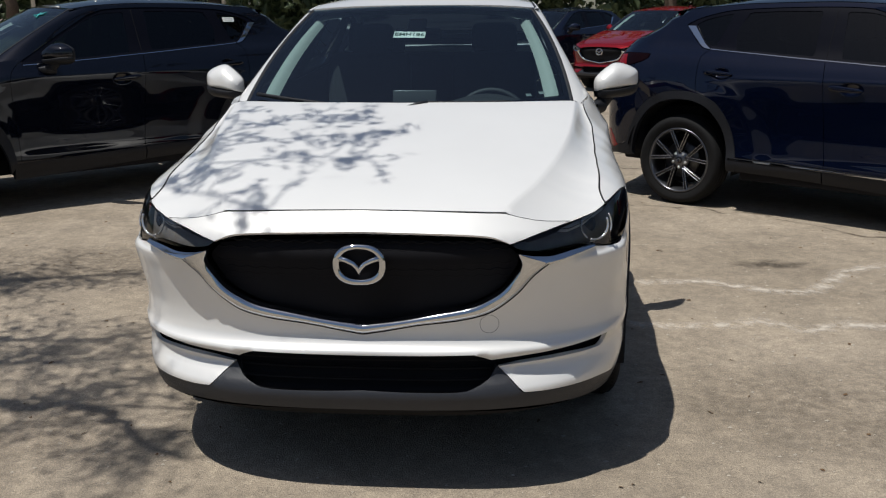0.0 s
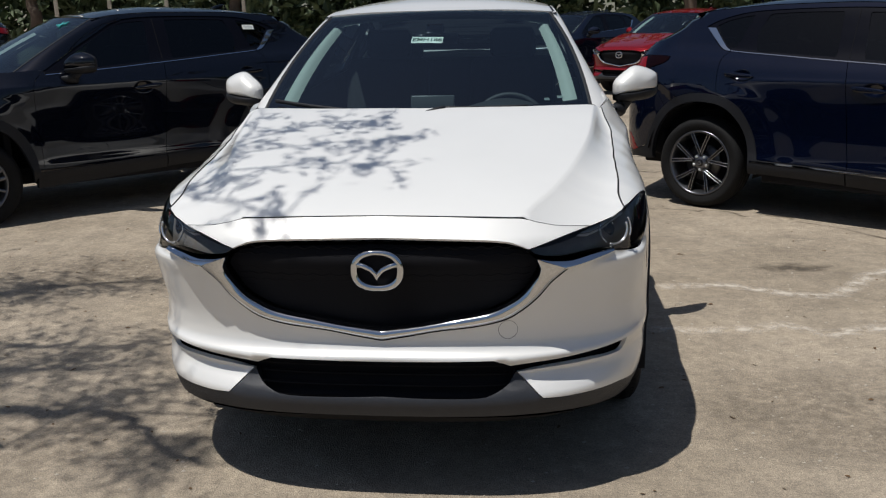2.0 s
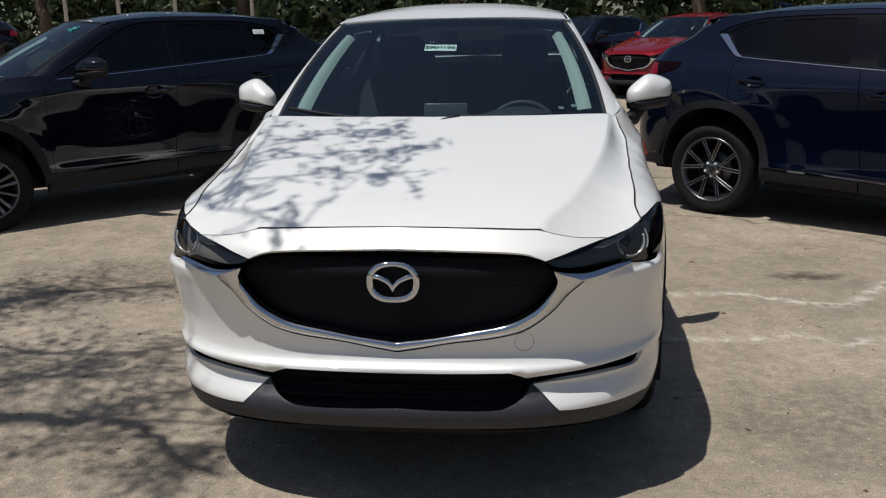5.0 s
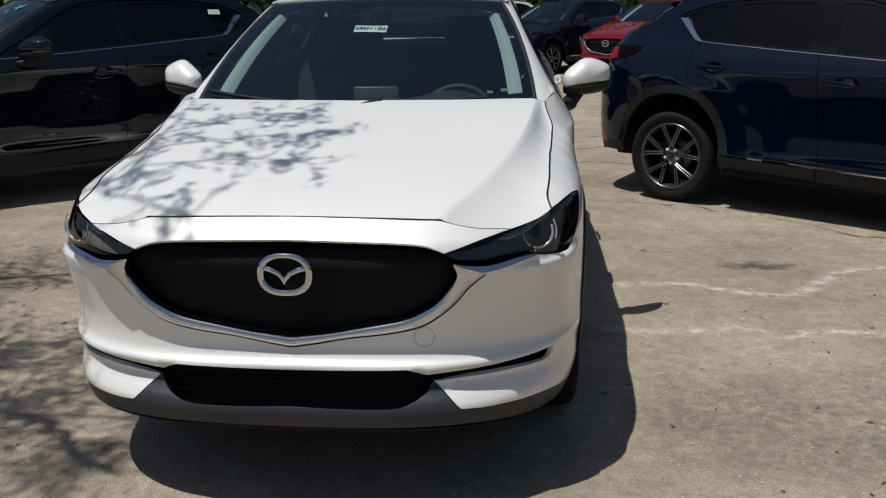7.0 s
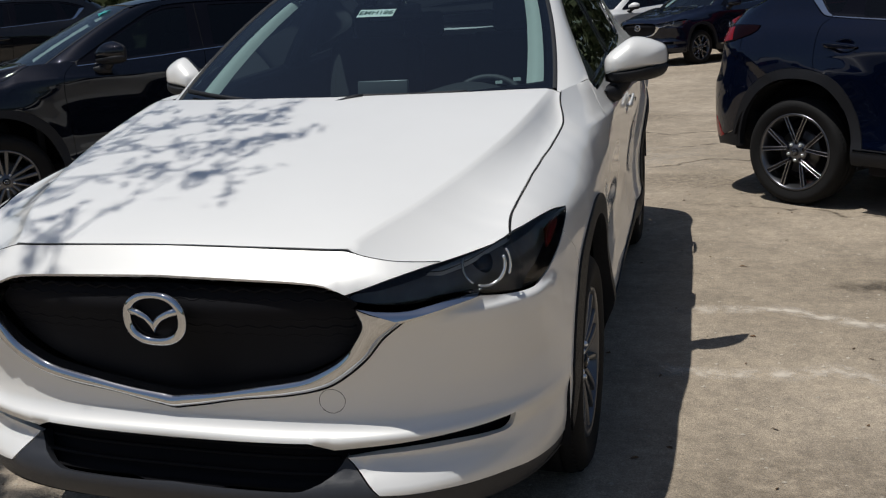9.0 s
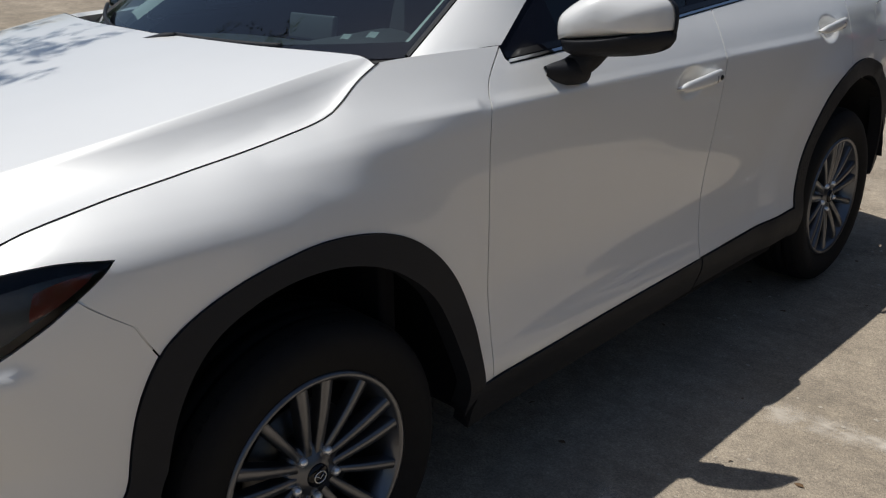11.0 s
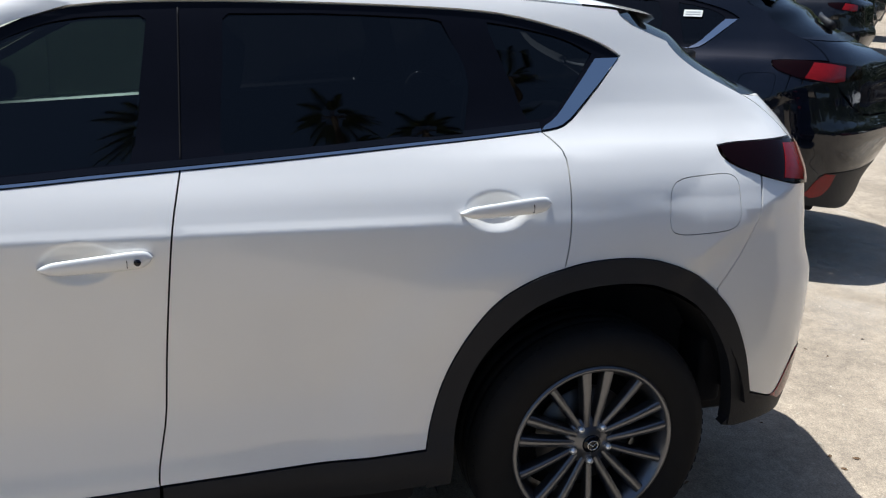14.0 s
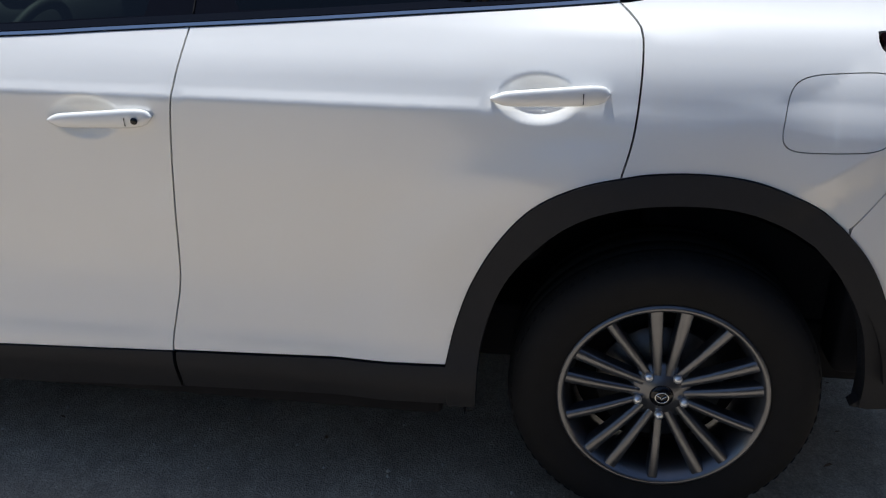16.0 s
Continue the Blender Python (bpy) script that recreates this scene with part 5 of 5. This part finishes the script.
# ---- the ground ----
def ground_material():
    m = material("dusty_tarmac", (.3, .25, .2), .92, spec=.25)
    n, l = m.node_tree.nodes, m.node_tree.links
    p, co = n["Principled BSDF"], n["Texture Coordinate"]
    def tex(scale, detail=6, rough=.6, kind="ShaderNodeTexNoise"):
        t = n.new(kind)
        t.inputs["Scale"].default_value = scale
        if kind == "ShaderNodeTexNoise":
            t.inputs["Detail"].default_value, t.inputs["Roughness"].default_value = detail, rough
        l.new(co.outputs["Object"], t.inputs["Vector"])
        return t
    def ramp(src, a, b, ca, cb):
        r = n.new("ShaderNodeValToRGB")
        r.color_ramp.elements[0].position, r.color_ramp.elements[1].position = a, b
        r.color_ramp.elements[0].color, r.color_ramp.elements[1].color = (*ca, 1), (*cb, 1)
        l.new(src, r.inputs["Fac"])
        return r.outputs["Color"]
    def mix(kind, fac, a, b):
        x = n.new("ShaderNodeMix")
        x.data_type, x.blend_type = "RGBA", kind
        if isinstance(fac, float):
            x.inputs["Factor"].default_value = fac
        else:
            l.new(fac, x.inputs["Factor"])
        l.new(a, x.inputs["A"])
        l.new(b, x.inputs["B"])
        return x.outputs["Result"]
    wide = ramp(tex(.55, 5, .62).outputs["Fac"], .32, .68, (.315, .270, .214), (.475, .412, .335))
    mid = ramp(tex(3.2, 6, .65).outputs["Fac"], .3, .70, (.74, .74, .74), (1.14, 1.13, 1.11))
    fine = ramp(tex(130, 3, .6).outputs["Fac"], .32, .70, (.62, .62, .63), (1.36, 1.35, 1.33))
    dusty = ramp(tex(15, 6, .7).outputs["Fac"], .36, .66, (.80, .79, .78), (1.14, 1.12, 1.08))
    small = ramp(tex(46, 5, .68).outputs["Fac"], .33, .68, (.84, .835, .83), (1.16, 1.15, 1.13))
    grit = tex(210, kind="ShaderNodeTexVoronoi")
    stone = ramp(grit.outputs["Distance"], .02, .30, (1.45, 1.40, 1.32), (.94, .94, .94))
    c = mix("MULTIPLY", 1.0, mix("MULTIPLY", .9, mix("MULTIPLY", .9, mix("MULTIPLY", .85, wide, mid), dusty), mix("MULTIPLY", .8, small, fine)), stone)
    l.new(c, p.inputs["Base Color"])
    b = n.new("ShaderNodeBump")
    b.inputs["Strength"].default_value, b.inputs["Distance"].default_value = .6, .006
    add = n.new("ShaderNodeMath")
    l.new(tex(60, 5, .7).outputs["Fac"], add.inputs[0])
    l.new(grit.outputs["Distance"], add.inputs[1])
    l.new(add.outputs["Value"], b.inputs["Height"])
    l.new(b.outputs["Normal"], p.inputs["Normal"])
    return m


def stain_material(name, colour, strength, scale=14):
    """Dust or damp on the tarmac that thins out towards its edges."""
    m = material(name, colour, .95, spec=.2, noise_scale=60, amount=.25)
    n, l = m.node_tree.nodes, m.node_tree.links
    at, t, mul, mr, mixs, tr = n.new("ShaderNodeAttribute"), n.new("ShaderNodeTexNoise"), n.new("ShaderNodeMath"), n.new("ShaderNodeMapRange"), n.new("ShaderNodeMixShader"), n.new("ShaderNodeBsdfTransparent")
    at.attribute_name = "cover"
    t.inputs["Scale"].default_value, t.inputs["Detail"].default_value = scale, 7
    l.new(n["Texture Coordinate"].outputs["Object"], t.inputs["Vector"])
    mr.inputs["From Min"].default_value, mr.inputs["From Max"].default_value, mr.inputs["To Max"].default_value = .35, .62, strength
    l.new(t.outputs["Fac"], mr.inputs["Value"])
    mul.operation = "MULTIPLY"
    l.new(at.outputs["Fac"], mul.inputs[0])
    l.new(mr.outputs["Result"], mul.inputs[1])
    l.new(mul.outputs["Value"], mixs.inputs["Fac"])
    l.new(tr.outputs["BSDF"], mixs.inputs[1])
    l.new(n["Principled BSDF"].outputs["BSDF"], mixs.inputs[2])
    l.new(mixs.outputs["Shader"], n["Material Output"].inputs["Surface"])
    return m


def streak(name, pts, width, mat, label, z=.004):
    """A worn or dusty line on the ground."""
    c = curve(*pts, step=.03)
    t = np.gradient(c, axis=0)
    nrm = np.stack([-t[:, 1], t[:, 0]], 1) / (np.linalg.norm(t, axis=1)[:, None] + 1e-9)
    offs, cover = (-1, -.55, -.15, .15, .55, 1), (0, .45, 1, 1, .45, 0)
    g = [[(*(q + v * o * width * (1 + .5 * noise.noise(Vector((i * .23, o, width * 90))))), z + ground_z(*q)) for o in offs] for i, (q, v) in enumerate(zip(c, nrm))]
    me = sheet(name, g, mat)
    a = me.attributes.new("cover", "FLOAT", "POINT")
    ends = np.minimum(1, np.minimum(np.arange(len(c)), np.arange(len(c))[::-1]) / 6)
    a.data.foreach_set("value", [e * k for e in ends for k in cover])
    return tagged(new(name, me), label, "ground marking", kind="structure")


def blot(name, x, y, rx, ry, mat, label, z=.004):
    g, cover = [], []
    for i in range(32):
        a = 2 * math.pi * i / 32
        w = 1 + .35 * noise.noise(Vector((math.cos(a) * 1.5, math.sin(a) * 1.5, x)))
        g.append([(x + rx * w * k * math.cos(a), y + ry * w * k * math.sin(a), z + ground_z(x + rx * w * k * math.cos(a), y)) for k in (.02, .5, .8, 1)])
        cover += [1, .9, .4, 0]
    me = sheet(name, g, mat, close_u=True)
    me.attributes.new("cover", "FLOAT", "POINT").data.foreach_set("value", cover)
    return tagged(new(name, me), label, "ground marking", kind="structure")


GROUND = ground_material()
ticks = [-400, -160, -80, -50, *np.linspace(-36, 36, 181), 50, 80, 160, 400]
ground = new("ground", sheet("ground", [[(x, y, ground_z(max(x, -40), min(y, 60))) for y in ticks] for x in ticks], GROUND))
tagged(ground, "dusty tan tarmac lot with cracks and grit", "ground", kind="structure")
DUST = stain_material("pale_dust", (.74, .67, .57), .6)
HAZE = stain_material("thin_dust", (.62, .56, .47), .45, 3)
DAMP = stain_material("old_oil_stain", (.10, .085, .068), .75, 9)
CRACK = stain_material("crack_dirt", (.11, .088, .066), .75, 7)
WORN = stain_material("worn_patch", (.17, .14, .11), .28, 22)
streak("dust_streak", ((1.05, 2.38), (1.25, 2.43), (1.58, 2.47), (1.89, 2.32), (2.16, 2.30), (2.37, 2.56), (2.60, 2.78), (3.1, 2.95)), .075, DUST, "pale dust streak along a sealed crack")
streak("dust_streak", ((.95, 1.72), (1.19, 1.68), (1.54, 1.70), (1.74, 1.77), (1.93, 1.66), (2.19, 1.74), (2.6, 1.70), (3.3, 1.82)), .075, DUST, "pale dust streak along a sealed crack")
blot("oil_stain", 2.09, 2.87, .26, .11, DAMP, "dark oval oil stain on the tarmac")
for pts, w in ((((1.2, 4.72), (1.55, 4.66), (2.0, 4.50), (2.41, 4.28), (2.9, 3.62), (3.6, 3.3)), .018), (((.2, 6.9), (.8, 6.15), (1.3, 6.6), (2.2, 6.4)), .02), (((-.2, 9.0), (.9, 8.2), (1.8, 8.5)), .025),
               (((1.0, 7.3), (1.6, 7.6), (2.4, 7.5)), .02), (((-1.4, 7.2), (-.4, 6.2), (.4, 6.0)), .016)):
    rag = random.Random(len(pts) + int(w * 1e4))
    pts = [(x + rag.uniform(-.06, .06), y + rag.uniform(-.06, .06)) for p, q in zip(pts, pts[1:]) for k in range(5) for x, y in [(p[0] + (q[0] - p[0]) * k / 5, p[1] + (q[1] - p[1]) * k / 5)]]
    streak("crack", pts, w * 1.5, CRACK, "thin dark crack in the tarmac")
blot("dust_patch", -1.2, 7.0, 3.6, 1.5, HAZE, "broad pale dusty patch of tarmac", .0022)
blot("dust_patch", -3.2, 10.4, 4.0, 1.6, HAZE, "broad pale dusty patch of tarmac", .0022)
for x, y, rx, ry in ((1.7, .7, .8, .5), (-1.6, .3, .9, .5), (2.6, 1.2, .7, .3), (-2.4, 2.6, .8, .4), (1.2, 5.6, 1.0, .35), (.4, 9.6, 1.4, .5), (-2.6, 9.4, 1.6, .6)):
    blot("worn_patch", x, y, rx, ry, WORN, "darker worn patch of tarmac", .0026)

# grit and leaf litter
rng = np.random.default_rng(5)
v, fs = [], []
for k in range(9000):
    x, y = rng.uniform(-4.2, 4.0), rng.uniform(-1.2, 6.5) if k % 3 else rng.uniform(-1.2, 11)
    r = .0018 + .006 * rng.random() ** 4
    o = len(v)
    for a in range(5):
        t = a * 1.2566 + rng.uniform(-.3, .3)
        v.append((x + r * 1.4 * math.cos(t), y + r * math.sin(t), .001 + ground_z(x, y)))
    v.append((x + r * .2, y, .001 + r * .8 + ground_z(x, y)))
    fs += [(o + i, o + (i + 1) % 5, o + 5) for i in range(5)]
grit = new("grit", as_mesh("grit", v, fs, material("pale_grit", (.42, .37, .30), .9, noise_scale=3, amount=.5), smooth=False))
tagged(grit, "scattered pale grit on the tarmac", "grit", kind="stuff")
v, fs = [], []
for k in range(420):
    x, y = rng.uniform(-4.5, 3.6), rng.uniform(-1.0, 6.0)
    a, ln, w = rng.uniform(0, 6.3), rng.uniform(.012, .035), rng.uniform(.003, .006)
    c, s = math.cos(a), math.sin(a)
    o = len(v)
    for u, q, h in ((-1, 0, .002), (-.3, 1, .006), (.4, .8, .008), (1, 0, .003), (.3, -1, .004), (-.4, -.9, .003)):
        v.append((x + c * u * ln / 2 - s * q * w, y + s * u * ln / 2 + c * q * w, h + ground_z(x, y)))
    fs.append(tuple(range(o, o + 6)))
litter = new("leaf_litter", as_mesh("leaf_litter", v, fs, material("dry_leaf", (.13, .075, .035), .85, noise_scale=2, amount=.6), smooth=False))
tagged(litter, "small dry brown leaves strewn on the tarmac", "leaves", kind="stuff")

# ---- trees ----
BARK = material("grey_brown_bark", (.11, .08, .06), .95, noise_scale=9, amount=.45, bump=1, bump_scale=30)
LEAF = material("green_leaf", (.055, .085, .025), .6, noise_scale=1.3, amount=.45)
LEAF_DARK = material("dark_green_leaf", (.070, .098, .042), .65, noise_scale=.6, amount=.5)


def leaf_mesh(name, centres, length, width, mat, rng):
    """Many single leaves, each a bent blade."""
    n = len(centres)
    d = rng.normal(size=(n, 3))
    d[:, 2] -= .25
    d /= np.linalg.norm(d, axis=1)[:, None]
    w = np.cross(d, rng.normal(size=(n, 3)))
    w /= np.linalg.norm(w, axis=1)[:, None] + 1e-9
    L, W = (length * rng.uniform(.6, 1.3, n))[:, None], (width * rng.uniform(.6, 1.3, n))[:, None]
    up = np.cross(w, d)
    a, b, e = centres - d * L / 2, centres + d * L / 2, centres + up * W * .2
    vs = np.stack([a, e + w * W / 2, b, e - w * W / 2], 1).reshape(-1, 3)
    q = np.arange(n)[:, None] * 4
    f = np.concatenate([q + (0, 1, 2), q + (0, 2, 3)])
    return as_mesh(name, vs, f, mat, smooth=False)


def tree(name, label, limbs, twigs, leaves, spread, length, width, seed, mat=LEAF, group=""):
    """limbs: (points, first radius, last radius, share of the leaves)."""
    rng = np.random.default_rng(seed)
    t = thing(name, label, "tree", group)
    wood, cent = [], []
    for pts, r0, r1, share, *reach in limbs:
        span = spread * (reach[0] if reach else 1)
        p = np.array(pts, float)
        q = np.vstack([2 * p[0] - p[1], p, 2 * p[-1] - p[-2]])
        line = []
        for i in range(1, len(q) - 2):
            for k in range(6):
                u = k / 6
                a, b, c, d = q[i - 1], q[i], q[i + 1], q[i + 2]
                line.append(.5 * (2 * b + (c - a) * u + (2 * a - 5 * b + 4 * c - d) * u * u + (3 * b - a - 3 * c + d) * u ** 3))
        line = np.array(line + [p[-1]])
        line[1:-1] += rng.normal(size=(len(line) - 2, 3)) * r0 * .25
        wood.append(tube("limb", line, np.linspace(r0, r1, len(line)), BARK, 9))
        for k in range(int(twigs * share)):
            i = rng.integers(int(len(line) * .3), len(line))
            a = line[i]
            way = rng.normal(size=3) * (1, 1, .45)
            way /= np.linalg.norm(way)
            ln = span * rng.uniform(.35, 1.0)
            tw = np.array([a, a + way * ln * .5 + rng.normal(size=3) * .06 * span, a + way * ln + rng.normal(size=3) * .12 * span - (0, 0, .12 * span)])
            wood.append(tube("twig", tw, (max(r1 * .6, .004), .004, .002), BARK, 5))
            m = max(1, int(leaves / twigs * (reach[1] if len(reach) > 1 else 1)))
            u = rng.uniform(.25, 1.05, m)[:, None]
            cent.append(tw[0] + (tw[2] - tw[0]) * u + rng.normal(size=(m, 3)) * .10 * span)
    part("trunk", joined("trunk", wood), t)
    if cent:
        part("crown", leaf_mesh("crown", np.vstack(cent), length, width, mat, rng), t)
    return t


def shade(h, z, *pts):
    """The line at height h whose shadow falls through places of the height z."""
    k = (h - z) / SUN.z
    return [(x + SUN.x * k, y + SUN.y * k, h + .12 * math.sin(3 * i)) for i, (x, y) in enumerate(pts)]


limb = shade(4.6, 0, (-4.9, 1.35), (-4.0, 1.3), (-3.3, 1.2), (-2.71, 1.04), (-2.43, .91), (-2.13, .72), (-1.97, .57), (-1.72, .58), (-1.46, .59), (-1.2, .54), (-.87, .33), (-.73, .16))
bough = shade(4.6, 0, (-4.9, 1.35), (-4.1, 1.5), (-3.26, 1.55), (-3.08, 1.63), (-2.98, 1.84), (-2.78, 1.94), (-2.54, 2.18), (-2.39, 2.28))
tree("tree", "thin-leaved tree that shades the lot", (
    (((-7.2, -1.2, -.05), (-7.1, -1.1, 1.4), (-6.8, -.8, 2.9), limb[0]), .17, .11, 0),
    (limb[:7], .10, .075, .08),
    (limb[6:], .055, .014, .20),
    (bough, .055, .018, .42),
    (shade(4.6, 0, (-2.50, .98), (-2.68, 1.3), (-2.89, 1.69)), .035, .022, .06),
    (shade(4.7, 0, (-1.55, .62), (-1.24, .78), (-.95, .88)), .014, .006, .10),
    (shade(4.1, .98, (-1.45, .40), (-.75, .42), (-.62, .80), (-.64, 1.15)), .010, .003, .11, .45, .38),
    (shade(4.1, 1.0, (-.78, .44), (-.2, .48), (.03, .44)), .006, .002, .07, .42, .38),
    (shade(4.1, 1.03, (-.62, .80), (-.30, .98), (-.08, 1.0)), .006, .002, .07, .42, .38),
    (shade(4.1, 1.02, (-.66, .62), (-.40, .68), (-.12, .74), (.04, .70)), .006, .002, .07, .36, .38),
    (shade(4.1, .94, (-.78, .42), (-.45, .16), (-.28, .06)), .006, .002, .055, .36, .38),
    (shade(4.8, 0, (-3.3, 1.2), (-3.0, .6), (-2.6, .1), (-2.1, -.2)), .03, .008, .22),
    (shade(4.7, 0, (-2.95, 1.5), (-2.3, 1.36), (-1.7, 1.32), (-1.25, 1.5)), .022, .008, .22),
    (shade(4.7, 0, (-2.6, 2.2), (-2.1, 2.4), (-1.6, 2.6)), .018, .006, .14),
    (shade(4.7, 0, (-2.2, .75), (-1.9, 1.0), (-1.4, 1.05)), .016, .006, .13),
    (shade(4.8, 0, (-4.0, 1.4), (-3.9, 2.2), (-3.4, 2.8)), .03, .008, .15)), 230, 5200, .62, .072, .020, 3)


def hedge(name, label, x0, y0, x1, y1, height, depth, count, seed, leaf=.22):
    rng = np.random.default_rng(seed)
    length = math.hypot(x1 - x0, y1 - y0)
    k = max(3, int(length / 1.6))
    clumps = [(u + rng.uniform(-.4, .4) / k, rng.uniform(-.4, .4) * depth, height * rng.uniform(.15, .85), rng.uniform(.5, 1.2) * height * .28) for u in np.repeat(np.linspace(0, 1, k), 4)]
    pts = []
    for u, off, h, r in clumps:
        m = count // len(clumps)
        d = rng.normal(size=(m, 3))
        d /= np.linalg.norm(d, axis=1)[:, None]
        d *= (r * rng.uniform(.55, 1.0, m) ** .5)[:, None]
        c = np.array((x0 + (x1 - x0) * u - (y1 - y0) / length * off, y0 + (y1 - y0) * u + (x1 - x0) / length * off, h))
        pts.append(np.maximum(c + d, (-1e9, -1e9, .02)))
    me = leaf_mesh(name, np.vstack(pts), leaf, leaf * .55, LEAF_DARK, rng)
    return tagged(new(name, me), label, "hedge", kind="stuff")


hedge("hedge", "dense dark green bushes behind the lot", -46, 33, 40, 31, 6.5, 4, 60000, 11, .5)
hedge("hedge", "dark bushes along the side of the lot", 26, 28, 27, -22, 6.5, 4, 22000, 12, .55)
# never in view; its height sets how much low sky reaches the nose
hedge("hedge", "unseen low bushes added in front to cut off the horizon sky", 26, -24, -34, -24, 3.0, 4, 22000, 13, .4)
hedge("hedge", "dark bushes along the far side of the lot", -40, 30, -38, -22, 6.5, 4, 22000, 14, .55)
for k, (x, y, h) in enumerate(((-17.5, 29, 7), (-10.2, 29.5, 8), (-2.5, 30, 7), (5.8, 29, 8), (12.5, 28, 7), (-25, 29, 8))):
    tree("tree", "leafy tree behind the parked cars", (
        (((x, y, -.05), (x + .1, y, 1.5), (x - .1, y + .1, 3.0)), .26, .18, 0),
        (((x - .1, y + .1, 3.0), (x - .9, y, 4.4), (x - 1.8, y - .3, h - .8)), .14, .04, .4),
        (((x - .1, y + .1, 2.8), (x + .8, y + .3, 4.2), (x + 1.9, y, h - 1)), .13, .04, .4),
        (((x - .1, y + .1, 3.0), (x, y - .6, 4.6), (x + .2, y - 1.0, h)), .13, .04, .4)), 60, 2600, 1.5, .24, .13, 20 + k, LEAF_DARK, "trees behind the lot")

# ---- lamp posts ----
POLE = material("galvanised_steel", (.45, .45, .44), .45, .6, noise_scale=8, amount=.15)


def post(x, y, h, r=.07):
    t = thing("lamp_post", "pale galvanised lamp post behind the cars", "lamp post", "lamp posts")
    t.location = (x, y, ground_z(x, y))
    part("pole", tube("pole", [(0, 0, 0), (0, 0, h * .5), (0, 0, h)], (r, r * .85, r * .6), POLE, 12), t)
    part("base_plate", rbox("base_plate", (.34, .34, .05), POLE, (0, 0, .025), .01), t)
    part("lamp_head", rbox("lamp_head", (.7, .28, .12), POLE, (.35, 0, h), .03), t)


for x, y, h in ((-15.1, 26.2, 7), (-13.36, 26.4, 7), (-11.25, 26.0, 7), (-8.79, 26.3, 7), (9.5, 3.2, 8)):
    post(x, y, h)


# ---- palms across the lane ----
def palm(x, y, h, seed):
    rng = np.random.default_rng(seed)
    t = thing("palm_tree", "tall fan palm across the lane", "palm", "palms")
    t.location = (x, y, 0)
    z = np.linspace(0, h, 24)
    part("trunk", tube("trunk", np.stack([.12 * np.sin(z * .4), 0 * z, z], 1), .17 + .03 * np.cos(np.arange(24) * 2.4) - .05 * z / h, BARK, 12), t)
    for k in range(22):
        a, lift = k * 2.39996, rng.uniform(-.5, .9)
        way = np.array((math.cos(a), math.sin(a), 0))
        ln = rng.uniform(1.2, 1.6)
        spine = np.array([way * ln * u + np.array((.12 * math.sin(h * .4), 0, h + lift * u * ln - .9 * u * u * ln * .6)) for u in np.linspace(0, 1, 8)])
        sidev = np.array((-math.sin(a), math.cos(a), 0))
        vs, f = [], []
        for j in range(26):
            u = .35 + .65 * j / 25
            b = spine[min(7, int(u * 7))] + (spine[min(7, int(u * 7) + 1)] - spine[min(7, int(u * 7))]) * (u * 7 % 1)
            for sg in (-1, 1):
                tip = b + sidev * sg * .42 * (1.25 - u) + way * .25 + np.array((0, 0, -.12))
                o = len(vs)
                vs += [b - way * .02, b + way * .02, tip]
                f.append((o, o + 1, o + 2))
        fr = tube("stem", spine, np.linspace(.02, .006, 8), BARK, 5)
        part("frond", joined("frond", [as_mesh("blades", vs, f, LEAF_DARK, smooth=False), fr]), t)


for x, y, h, seed in ((17.0, 6.4, 20.5, 1), (18.5, 10.2, 21.4, 2), (17.4, 1.2, 20.8, 3), (19.0, 14.5, 21.0, 4), (20.5, 7.6, 22.0, 5)):
    palm(x, y, h, seed)
